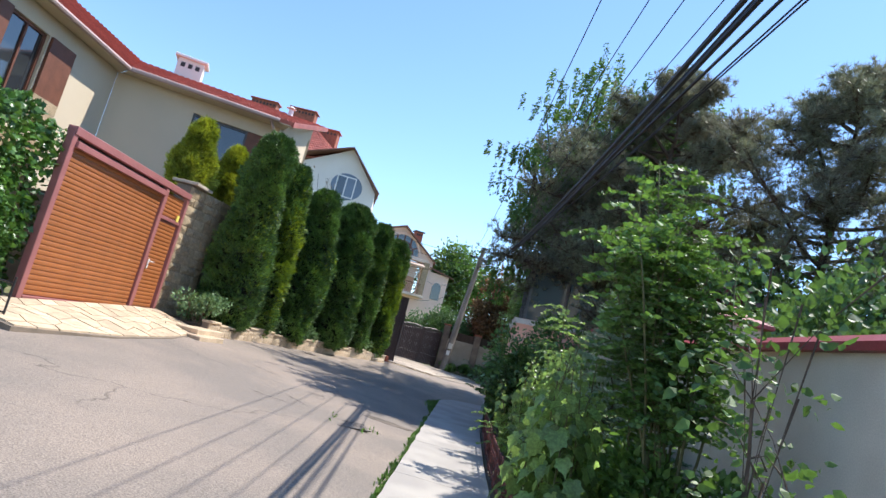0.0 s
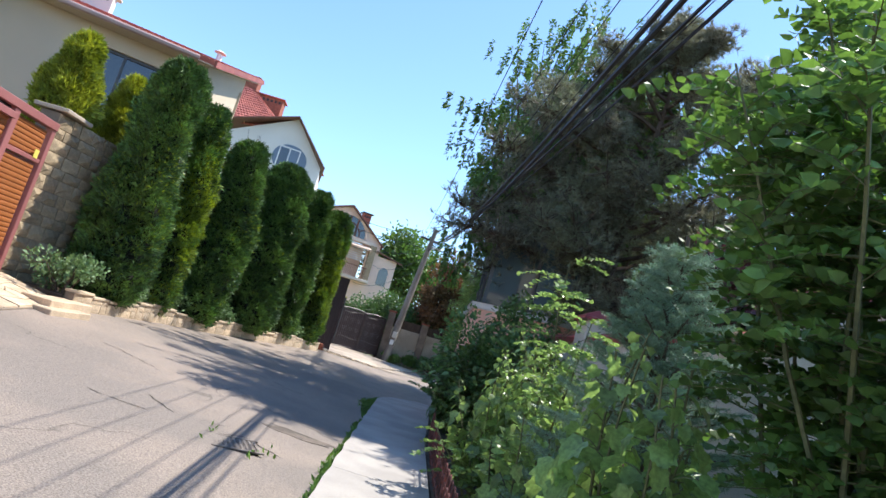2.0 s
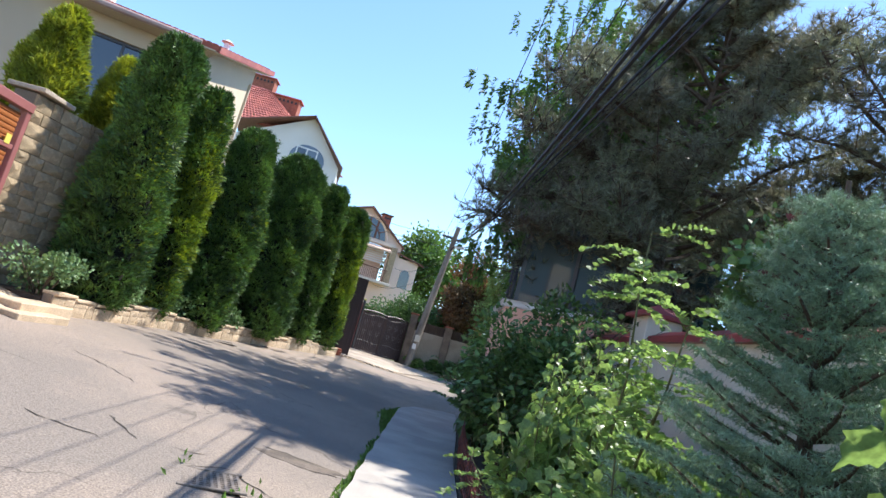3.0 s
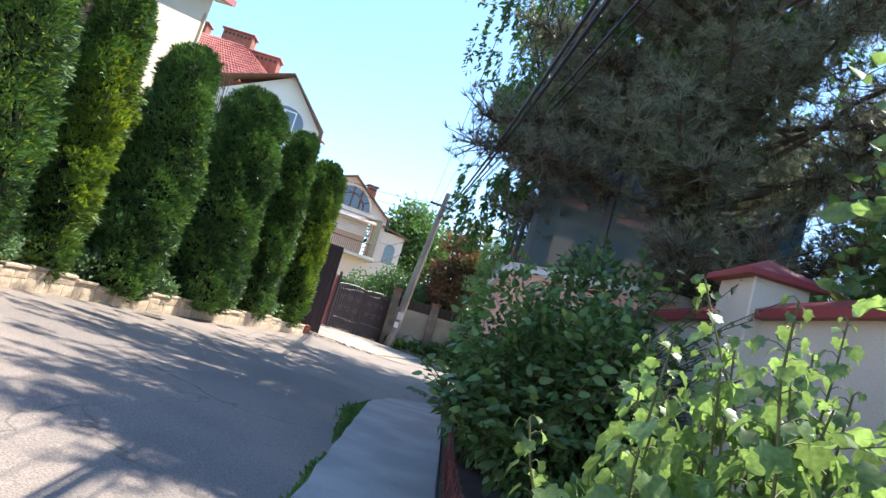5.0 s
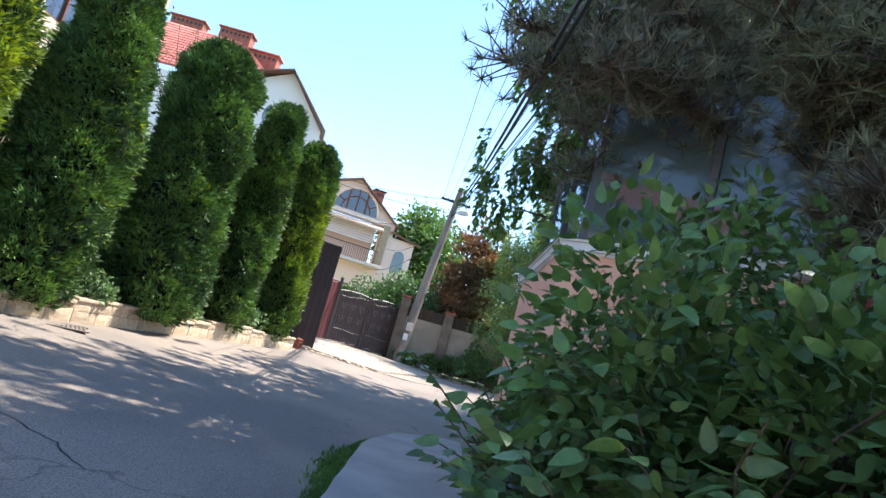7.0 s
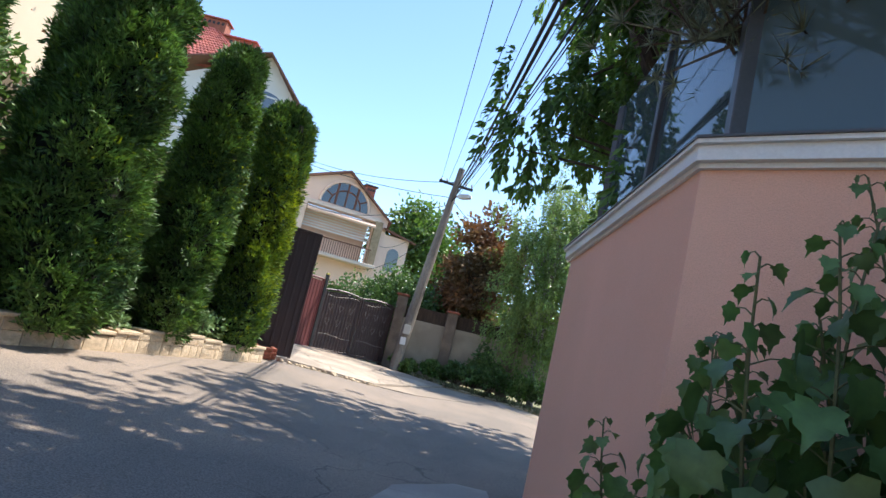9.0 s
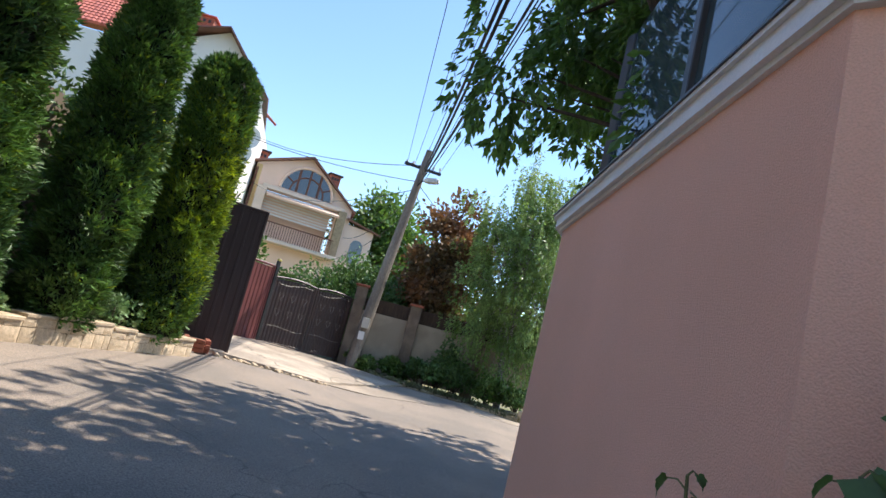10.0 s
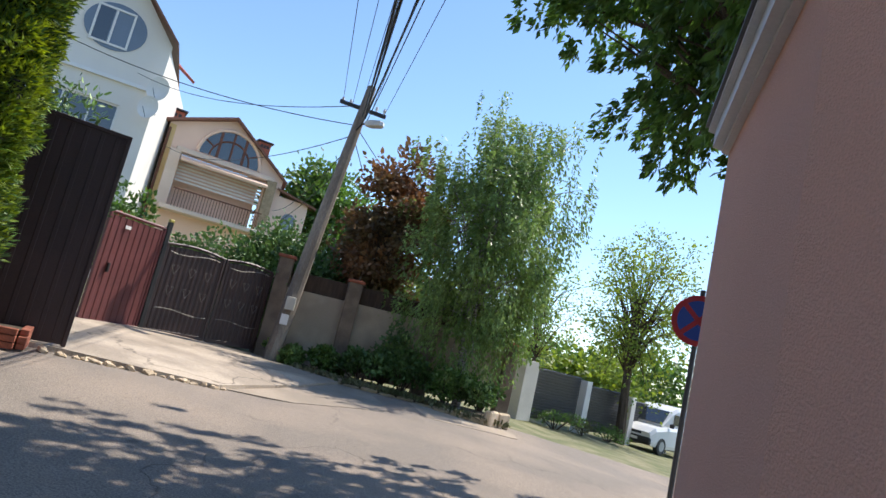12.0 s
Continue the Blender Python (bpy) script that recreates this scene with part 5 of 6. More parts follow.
# ---- low red iron edging beside the pavement ----
y = -2.0
k = 0
while y < 14.6:
    x = side(WALK_R, y) + 0.06
    t = thing("iron_edging", (x, y, 0.05), "low rusty red scrolled iron edging panel along the pavement", "railing", "red iron edging panels", rz=math.degrees(math.atan2(1.18, side(WALK_R, y + 1.18) - side(WALK_R, y))))
    rr = np.random.default_rng(200 + k)
    for z in (0.07, 0.3):
        bm = bmesh.new()
        tube(bm, [(0, 0, z), (1.16, 0, z + rr.normal(0, 0.008))], 0.011, 5)
        part("rail", bm, RUST_RED, t)
    for i in range(2):
        bm = bmesh.new()
        tube(bm, [(0.02 + i * 1.12, 0, -0.1), (0.02 + i * 1.12, 0, 0.40)], 0.014, 6)
        part("post", bm, RUST_RED, t)
    for i in range(5):
        bm = bmesh.new()
        c = 0.14 + i * 0.22
        tube(bm, [(c - 0.09 * math.cos(a), 0.004, 0.30 + 0.12 * math.sin(a) * (1 if a < 3.2 else 0.6)) for a in np.linspace(0, 4.4, 12)], 0.008, 5)
        part("scroll", bm, RUST_RED, t)
        bm = bmesh.new()
        tube(bm, [(c, 0, -0.02), (c + rr.normal(0, 0.006), 0, 0.30)], 0.008, 5)
        part("bar", bm, RUST_RED, t)
    y += 1.18
    k += 1

# ---- gates beyond the hedge ----
part("edge_bar", solid((0.02, 0, 1.73), (0.05, 0.07, 2.64), bevel=0.004), DARK_GATE, open_leaf)
part("top_bar", solid((0.75, 0, 3.03), (1.5, 0.07, 0.05), bevel=0.004), DARK_GATE, open_leaf)
for i in range(9):
    part("rib", solid((0.14 + i * 0.165, 0.023, 1.73), (0.05, 0.008, 2.52), bevel=0.004), DARK_GATE, open_leaf)


def sheet_gate(name, p, q, z0, z1, material, label, arch=0.0, ornaments=False, ribs=12):
    """A leaf of ribbed sheet metal in a frame, with an optional arched top and wrought ornaments."""
    d = Vector((q[0] - p[0], q[1] - p[1], 0))
    L = d.length
    t = thing(name, (p[0], p[1], z0), label, "gate", rz=math.degrees(math.atan2(d.y, d.x)))
    H = z1 - z0
    top = lambda x: H + arch * math.sin(math.pi * min(max(x / L, 0), 1))
    bm = bmesh.new()
    n = ribs * 2
    for i in range(n):
        a, b = 0.03 + (L - 0.06) * i / n, 0.03 + (L - 0.06) * (i + 1) / n
        y = -0.012 if i % 2 else 0.0
        for x in (a + 0.006, b - 0.006):
            col = [bm.verts.new((x, yy, z)) for yy, z in ((y, 0.04), (y, top(x) - 0.05), (0.02, top(x) - 0.05), (0.02, 0.04))]
            if i or x > a + 0.007:
                for k in range(4):
                    bm.faces.new((last[k], col[k], col[(k + 1) % 4], last[(k + 1) % 4]))
            last = col
    part("sheet", bm, material, t)
    for x in (0.02, L - 0.02):
        part("stile", solid((x, 0, H / 2 + 0.02), (0.05, 0.06, H), bevel=0.004), material, t)
    bm = bmesh.new()
    tube(bm, [(L * s, 0, top(L * s)) for s in np.linspace(0, 1, 9)], 0.03, 6)
    part("top_rail", bm, material, t)
    part("bottom_rail", solid((L / 2, 0, 0.05), (L - 0.06, 0.06, 0.08), bevel=0.004), material, t)
    if ornaments:
        metal = mat("brushed_steel", (0.24, 0.22, 0.20), 0.5, 0.15, 4.0, 60.0, 0.1, metal=0.6)
        for i in range(3):
            for z in (H * 0.74, H * 0.5):
                c = L * (0.22 + 0.28 * i)
                bm = bmesh.new()
                for s in (-1, 1):
                    tube(bm, [(c, -0.03, z - 0.09), (c + s * 0.05, -0.03, z), (c + s * 0.08, -0.03, z + 0.07), (c + s * 0.03, -0.03, z + 0.09), (c + s * 0.04, -0.03, z + 0.05)], 0.0055, 5)
                part("ornament", bm, metal, t)
        for z, w in ((H * 0.28, 0.03), (H + arch * 0.6 - 0.14, -0.04)):
            bm = bmesh.new()
            tube(bm, [(L * s, -0.03, z + w * math.sin(s * 6.28)) for s in np.linspace(0.08, 0.92, 12)], 0.007, 5)
            part("scroll_bar", bm, metal, t)
    return t


red_leaf = sheet_gate("yard_gate", (-2.85, 28.75), (-2.2, 29.85), 0.45, 2.4, RED_GATE, "red-brown ribbed sheet-metal door beside the dark gates", ribs=9)
part("handle", solid((0.25, -0.04, 1.0), (0.04, 0.05, 0.16), bevel=0.005), BLACK, red_leaf)
part("notice", solid((0.42, -0.03, 1.75), (0.12, 0.01, 0.06)), WHITE_PAINT, red_leaf, "small white plate")
sheet_gate("double_gate", (-2.12, 29.92), (-1.15, 30.75), 0.45, 2.15, DARK_GATE, "dark brown metal gate leaf with wrought ornaments, closed", 0.06, True)
sheet_gate("double_gate", (-1.12, 30.78), (-0.22, 31.5), 0.45, 2.15, DARK_GATE, "dark brown metal gate leaf with scrolled top, closed", 0.06, True)
hinge = thing("gate_post", (-2.15, 29.88, 0.4), "slim dark iron gate post with a yellow cap", "post")
part("post", solid((0, 0, 1.05), (0.08, 0.08, 2.2), 40, 0.006), BLACK, hinge)
part("cap", solid((0, 0, 2.17), (0.085, 0.085, 0.06), 40, 0.01), mat("yellow_cap", (0.6, 0.5, 0.1), 0.5, 0.1, 3.0, 40.0, 0.0), hinge)

# ---- old plastered wall with piers ----
old = thing("old_wall", (0, 0, 0), "weathered plaster wall with brick piers and reed screen", "wall", kind="structure")
for x0, x1 in ((0.15, 1.45), (1.75, 3.4), (3.7, 5.5)):
    part("panel", solid(((x0 + x1) / 2, 31.85, 1.15), (x1 - x0 + 0.02, 0.2, 1.6)), OLD_WALL, old)
    part("screen", solid(((x0 + x1) / 2, 31.92, 2.14), (x1 - x0, 0.06, 0.42)), mat("reed_screen", (0.09, 0.055, 0.035), 0.9, 0.3, 2.0, 60.0, 0.5, stretch=(8, 1, 1)), old)
for x, z in ((-0.02, 2.48), (1.6, 2.3), (3.55, 2.3), (5.55, 1.75)):
    part("pier", solid((x, 31.78, z / 2 + 0.1), (0.32, 0.36, z), bevel=0.012), PIER_STONE, old)
    part("pier_cap", solid((x, 31.78, z + 0.13), (0.4, 0.44, 0.07), bevel=0.015), BRICK, old)
verge = part("verge", slab([(0.35, 31.3), (0.9, 30.75), (1.75, 30.3), (3.2, 30.05), (4.7, 29.95), (5.3, 30.5), (5.4, 31.75), (0.35, 31.75)], 0.1, lambda x, y: ground_z(x, y) + 0.12), SOIL)
tagged(verge, "raised soil verge below the old wall", "soil", kind="structure")
kerbing = thing("verge_edging", (0, 0, 0), "low worn stone edging round the verge", "edging", kind="structure")
line = [(0.35, 31.3), (0.9, 30.72), (1.75, 30.26), (3.2, 30.0), (4.7, 29.9), (5.35, 30.5)]
for p, q in zip(line, line[1:]):
    n = max(2, int(math.dist(p, q) / 0.35))
    for i in range(n):
        a = [p[k] + (q[k] - p[k]) * (i + 0.5) / n for k in (0, 1)]
        tall = rng.uniform(0.07, 0.15) if p[0] < 3.5 else 0.34
        part("stone", solid((a[0], a[1], ground_z(*a) + tall / 2 - 0.03), (math.dist(p, q) / n - 0.02, 0.16, tall), math.degrees(math.atan2(q[1] - p[1], q[0] - p[0])) + rng.uniform(-9, 9), 0.03), FLAG if p[0] > 3.5 else STONE, kerbing)
for i, (x, y, r, h, m) in enumerate(((0.55, 31.2, 0.3, 0.5, LEAF_BRIGHT), (1.3, 31.1, 0.4, 0.55, LEAF), (2.1, 30.9, 0.5, 0.75, LEAF_DARK), (3.0, 30.8, 0.6, 1.1, LEAF_DARK), (2.6, 31.3, 0.5, 1.5, LEAF_DARK), (3.9, 30.5, 0.5, 0.7, LEAF), (4.7, 30.4, 0.45, 0.6, LEAF_DARK))):
    shrub("verge_shrub", (x, y, 0.36), r, h, 301 + i, m, "green shrub on the verge below the wall", 0.09, 1500, group="verge shrubs")

dusty = part("dusty_margin", slab([(-0.05, 26.45), (0.9, 26.7), (1.9, 27.5), (3.4, 28.3), (5.2, 29.2), (5.4, 30.2), (4.7, 29.95), (3.2, 30.05), (1.75, 30.3), (0.9, 30.75), (0.3, 31.3), (-0.2, 29.0)], lambda x, y: ground_z(x, y) - 0.02, lambda x, y: ground_z(x, y) + 0.010), DUST)
tagged(dusty, "dusty pale margin of the road below the verge", "ground", kind="structure")
lip = thing("broken_kerb", (0, 0, 0), "crumbling concrete lip along the edge of the drive", "kerb", kind="structure")
for i in range(24):
    u = (i + 0.5) / 24
    x, y = -1.9 + 1.95 * u + rng.uniform(-0.03, 0.03), 25.32 + 1.05 * u + rng.uniform(-0.07, 0.03)
    shared("stone", rng.choice(flag_kinds), lip, pose(x, y, ground_z(x, y) - 0.02, rng.uniform(-8, 8), -70 + rng.uniform(-25, 25), rng.uniform(-40, 40)) @ Matrix.Diagonal((1.3, rng.uniform(0.06, 0.16), rng.uniform(0.06, 0.12), 1)))
edge_rng = np.random.default_rng(331)
n = 1500
u = edge_rng.uniform(0, len(line) - 1.001, n)
lx, ly = np.interp(u, range(len(line)), [p[0] for p in line]), np.interp(u, range(len(line)), [p[1] for p in line])
lx, ly = lx + edge_rng.normal(0, 0.06, n), ly + edge_rng.normal(0.06, 0.1, n)
tuft = part("verge_grass", leaf_cloud(edge_rng, np.array([(a, b, ground_z(a, b) + 0.05) for a, b in zip(lx, ly)]), unit(np.stack([edge_rng.normal(0, 0.5, n), edge_rng.normal(-0.2, 0.5, n), np.ones(n)], -1)), 0.13, "dart", spread=0.3), GRASSY)
tagged(tuft, "dry grass hanging over the edge of the verge", "grass", kind="stuff")

# ---- grey fence along the side street ----
FENCE_WAY = math.atan2(3.9, 5.4)
for i in range(4):
    ox, oy = 7.3 + 3.5 * i * math.cos(FENCE_WAY), 35.3 + 3.5 * i * math.sin(FENCE_WAY)
    o = Vector((ox, oy, ground_z(ox, oy)))
    post = thing("fence_pillar", o, "whitewashed square fence pillar", "pillar", "fence pillars", rz=math.degrees(FENCE_WAY))
    part("shaft", solid((0, 0, 0.8), (0.7 if i == 0 else 0.34, 0.36, 1.75), bevel=0.01), WHITE_STUCCO if i else GARDEN_WALL, post)
    pan = thing("fence_panel", o, "dark grey metal fence panel of level slats", "fence", "grey fence panels", rz=math.degrees(FENCE_WAY))
    me = None
    for j in range(17):
        if me is None:
            me = part("slat", solid((1.74, 0.05, 0.05), (3.05, 0.03, 0.075), rx=18), GREY_FRAME, pan).data
        else:
            shared("slat", me, pan, pose(0, 0, j * 0.09))
    part("rail", solid((1.74, 0.11, 0.78), (3.05, 0.03, 1.55)), BLACK, pan)
for i, (x, y, r, h) in enumerate(((8.6, 35.6, 0.7, 0.55), (10.0, 36.6, 0.7, 0.5), (11.4, 37.6, 0.6, 0.5))):
    shrub("weed_clump", (x, y, ground_z(x, y)), r, h, 321 + i, GRASSY if i == 1 else LEAF, "dry weeds at the foot of the grey fence", 0.08, 700, "dart", "fence weeds", category="weeds")

# ---- parked van ----
van = thing("parked_van", (14.95, 40.3, -0.55), "small white van with a black bumper parked by the kerb", "van", rz=math.degrees(math.atan2(-0.5, -0.86)))
CARPAINT = mat("white_car_paint", (0.74, 0.74, 0.74), 0.25, 0.03, 2.0, 40.0, 0.0)
PLASTIC = mat("black_plastic", (0.03, 0.03, 0.032), 0.6, 0.1, 4.0, 60.0, 0.1)


def loft(sections, caps=True):
    """A closed body through cross-sections of equal length."""
    bm = bmesh.new()
    rings = [[bm.verts.new(p) for p in s] for s in sections]
    n = len(rings[0])
    for a, b in zip(rings, rings[1:]):
        for i in range(n):
            bm.faces.new((a[i], a[(i + 1) % n], b[(i + 1) % n], b[i]))
    if caps:
        bm.faces.new(rings[0][::-1]), bm.faces.new(rings[-1])
    bmesh.ops.recalc_face_normals(bm, faces=bm.faces)
    return bm


def section(x, w, z0, z1, r=0.12):
    w *= 0.5
    return [(x, -w, z0 + r), (x, -w * 0.96, z0), (x, w * 0.96, z0), (x, w, z0 + r), (x, w, z1 - r), (x, w * 0.9, z1), (x, -w * 0.9, z1), (x, -w, z1 - r)]


body = part("body", loft([section(-2.0, 1.55, 0.3, 1.0), section(-1.9, 1.66, 0.22, 1.05), section(0.9, 1.68, 0.22, 1.02), section(1.7, 1.6, 0.25, 0.92), section(1.98, 1.45, 0.3, 0.72)]), CARPAINT, van)
part("cabin", loft([section(-1.95, 1.45, 1.0, 1.7), section(-1.2, 1.5, 1.0, 1.82), section(0.2, 1.46, 1.0, 1.78), section(0.55, 1.42, 1.0, 1.62), section(1.15, 1.38, 0.98, 1.05, 0.03)]), CARPAINT, van)
part("windscreen", loft([[(0.62, -0.6, 1.58), (0.62, 0.6, 1.58), (1.13, 0.64, 1.10), (1.13, -0.64, 1.10)], [(0.66, -0.6, 1.61), (0.66, 0.6, 1.61), (1.17, 0.64, 1.12), (1.17, -0.64, 1.12)]]), WINDOW, van)
for s in (-1, 1):
    part("side_window", solid((0.05, s * 0.735, 1.33), (0.8, 0.02, 0.4)), WINDOW, van)
    lamp = part("headlight", solid((1.88, s * 0.55, 0.68), (0.12, 0.3, 0.16), s * -14, 0.03), mat("lamp_lens", (0.7, 0.72, 0.75), 0.1, 0.03, 2.0, 40.0, 0.0), van)
    part("mirror", solid((0.78, s * 0.86, 1.1), (0.09, 0.18, 0.16), 0, 0.03), PLASTIC, van)
    for x in (-1.3, 1.28):
        wheel = new("wheel")
        wheel.parent, wheel.matrix_basis = van, pose(x, s * 0.75, 0.3)
        bm = bmesh.new()
        tube(bm, [(0, -0.09, 0), (0, 0.09, 0)], 0.3, 20)
        part("tyre", bm, PLASTIC, wheel)
        bm = bmesh.new()
        tube(bm, [(0, -0.1, 0), (0, 0.1, 0)], 0.18, 14)
        part("rim", bm, mat("wheel_trim", (0.4, 0.4, 0.4), 0.4, 0.1, 4.0, 40.0, 0.0), wheel)
part("bumper", solid((1.95, 0, 0.42), (0.14, 1.5, 0.26), 0, 0.04), PLASTIC, van)
part("grille", solid((1.97, 0, 0.66), (0.06, 0.7, 0.09), 0, 0.01), PLASTIC, van)
part("number_plate", solid((2.03, 0, 0.44), (0.012, 0.5, 0.1)), WHITE_PAINT, van)

# ---- no-stopping sign ----
sign = thing("road_sign", (5.18, 24.0, 0.1), "round blue and red no-stopping sign on a post", "sign", rz=-33)
bm = bmesh.new()
tube(bm, [(0, 0.03, -0.1), (0, 0.03, 2.65)], 0.03, 8)
part("post", bm, GREY_FRAME, sign)
RED_P, BLUE_P = mat("sign_red", (0.45, 0.02, 0.03), 0.4, 0.05, 3.0, 40.0, 0.0), mat("sign_blue", (0.015, 0.06, 0.33), 0.4, 0.05, 3.0, 40.0, 0.0)
for name, r, y, m in (("rim_disc", 0.30, 0.0, RED_P), ("blue_disc", 0.235, -0.008, BLUE_P)):
    bm = bmesh.new()
    tube(bm, [(0, y, 2.28), (0, y - 0.006, 2.28)], r, 32)
    part(name, bm, m, sign)
for a in (45, -45):
    part("bar", solid((0, -0.018, 2.28), (0.47, 0.004, 0.055), ry=a), RED_P, sign)

# ---- pole fittings and cables ----
arm = part("crossarm", solid((0.55, 0, 5.90), (1.08, 0.07, 0.08), ry=4, bevel=0.006), BLACK, pole)
for x in (0.12, 0.3, 0.9, 1.08):
    bm = bmesh.new()
    tube(bm, [(x - 0.05, 0, 5.92), (x - 0.05, 0, 5.99), (x - 0.05, 0, 6.04)], [0.014, 0.035, 0.028], 8)
    part("insulator", bm, WHITE_PAINT, arm)
bm = bmesh.new()
tube(bm, [(0.52, -0.1, 5.35), (0.62, -0.18, 5.5), (0.70, -0.2, 5.52)], 0.02, 6)
part("lamp_bracket", bm, BLACK, pole)
lamp = part("street_lamp", loft([section(0.0, 0.1, -0.04, 0.04, 0.02), section(0.12, 0.2, -0.07, 0.06, 0.03), section(0.36, 0.2, -0.07, 0.05, 0.03), section(0.42, 0.1, -0.05, 0.03, 0.02)]), WHITE_PAINT, pole, "pale grey street lamp head")
lamp.matrix_basis = pose(0.68, -0.2, 5.52, 0, -8, -20)
part("meter_box", solid((0.13, -0.17, 1.3), (0.2, 0.1, 0.28), bevel=0.01), GARDEN_WALL, pole)
part("poster", solid((0.09, -0.163, 0.95), (0.16, 0.006, 0.22)), WHITE_PAINT, pole, "torn white paper notice")


def cable(p, q, sag, r, name="overhead_cable", label="thin black overhead cable from the pole", group="overhead cables"):
    bm = bmesh.new()
    p, q = Vector(p), Vector(q)
    tube(bm, [p.lerp(q, s) - Vector((0, 0, 4 * sag * s * (1 - s))) for s in np.linspace(0, 1, 25)], r, 5)
    ob = part(name, bm, RUBBER)
    return tagged(ob, label, "cable", group)


TOPP = (0.82, 31.1, 6.6)
for p, q, sag, r in (((0.80, 6.20), (1.25, 4.14), 1.35, 0.020), ((0.84, 6.14), (1.34, 4.16), 1.33, 0.020), ((0.78, 6.0), (1.5, 4.5), 1.3, 0.008), ((0.85, 6.0), (2.51, 5.41), 0.94, 0.018), ((0.9, 5.95), (2.62, 5.38), 0.97, 0.009), ((0.8, 5.85), (2.7, 5.3), 0.9, 0.009),
                     ((0.28, 6.28), (0.92, 5.82), 0.93, 0.006), ((0.5, 6.28), (1.51, 5.83), 0.83, 0.006), ((0.7, 6.28), (1.74, 5.67), 0.93, 0.006), ((0.95, 6.25), (2.08, 5.64), 0.9, 0.006), ((1.24, 6.2), (2.81, 5.71), 0.68, 0.006)):
    cable((p[0], 31.1, p[1]), (q[0], -9.0, q[1]), sag, r, label="thick black overhead cable along the street" if r > 0.01 else "thin black overhead cable along the street")
for i, (dz, q, sag) in enumerate(((-0.3, (-8.2, 43.0, 9.2), 0.5), (-0.8, (-9.0, 34.0, 7.4), 0.5), (-1.0, (-7.8, 47.4, 7.6), 0.7), (-1.1, (-2.5, 49.3, 6.2), 0.5), (-0.9, (9.0, 52.0, 6.5), 0.6), (-1.2, (6.0, 60.0, 6.0), 0.6), (-1.6, (-3.6, 48.9, 4.6), 0.6))):
    cable((TOPP[0] - 0.05, TOPP[1], TOPP[2] + dz), q, sag, 0.011, label="thin black service cable to a house")
cable((0.5, 31.0, 3.3), (-3.0, 48.0, 3.2), 0.3, 0.01, label="thin black service cable to a house")

# ---- peach house facade ----
M = pf.matrix_basis
bm = bmesh.new()
arch = [(2.95 + 1.5 * math.cos(a), 7.55 + 1.5 * math.sin(a)) for a in np.linspace(0, math.pi, 25)]
def arch_plate(bm, pts, y0, y1):
    a, b = [bm.verts.new((x, y0, z)) for x, z in pts], [bm.verts.new((x, y1, z)) for x, z in pts]
    n = len(pts)
    bm.faces.new(a), bm.faces.new(b[::-1])
    for i in range(n):
        bm.faces.new((a[i], a[(i + 1) % n], b[(i + 1) % n], b[i]))
    bmesh.ops.recalc_face_normals(bm, faces=bm.faces)
    return bm


arched = new("window")
arched.parent, arched.matrix_basis = peach, M.copy()
part("pane", arch_plate(bm, arch, -0.02, 0.02), WINDOW, arched)
bm = bmesh.new()
tube(bm, [(x, -0.04, z) for x, z in arch], 0.09, 6)
part("surround", bm, PEACH, arched)
bm = bmesh.new()
for x in (2.35, 2.95, 3.55):
    box(bm, (x, -0.04, 7.55 + 0.7), (0.09 if x == 2.95 else 0.12, 0.05, 1.4))
tube(bm, [(2.95 + 0.95 * math.cos(a), -0.04, 7.55 + 0.95 * math.sin(a)) for a in np.linspace(0, math.pi, 15)], 0.04, 5)
for a in (0.5, 2.64):
    tube(bm, [(2.95 + 0.95 * math.cos(a), -0.04, 7.55 + 0.95 * math.sin(a)), (2.95 + 1.5 * math.cos(a), -0.04, 7.55 + 1.5 * math.sin(a))], 0.04, 5)
part("frame", bm, BROWN_WOOD, arched)
back_room = part("recess", solid((2.88, 1.3, 5.9), (4.05, 0.1, 2.6)), PEACH, peach)
back_room.matrix_basis = M.copy()
part("balcony_slab", solid((2.9, -0.45, 4.5), (4.9, 1.0, 0.2), bevel=0.02), CREAM_TRIM, peach).matrix_basis = M.copy()
part("lintel_band", solid((2.9, -0.12, 7.34), (4.7, 0.24, 0.22), bevel=0.02), CREAM_TRIM, peach).matrix_basis = M.copy()
part("canopy", solid((2.9, -0.3, 6.95), (4.1, 0.7, 0.12), rx=20), PEACH, peach).matrix_basis = M.copy()
for x in (0.55, 5.2):
    part("pilaster", solid((x, -0.12, 5.9), (0.5, 0.24, 2.8), bevel=0.02), CREAM_TRIM if x < 1 else STONE, peach).matrix_basis = M.copy()
for i in range(30):
    ob = part("baluster", solid((0.95 + i * 0.134, -0.86, 5.0), (0.025, 0.025, 0.8)), BROWN_WOOD, peach)
    ob.matrix_basis = M.copy()
part("handrail", solid((2.9, -0.86, 5.43), (4.1, 0.06, 0.06)), BROWN_WOOD, peach).matrix_basis = M.copy()
for i in range(7):
    part("blind_slat", solid((2.9, 0.4, 6.0 + i * 0.16), (4.0, 0.03, 0.09)), WHITE_PAINT, peach).matrix_basis = M.copy()
side_arch = new("window")
side_arch.parent = peach
side_arch.matrix_basis = panel_frame((P1[0], P1[1], 0.3), (1.5, 0.6, 0))
pts = [(0.4, 4.6), (1.15, 4.6), (1.15, 5.6)] + [(0.775 + 0.375 * math.cos(a), 5.6 + 0.375 * math.sin(a)) for a in np.linspace(0.2, 2.94, 9)] + [(0.4, 5.6)]
part("pane", arch_plate(bmesh.new(), pts, -0.03, 0.02), WINDOW, side_arch)
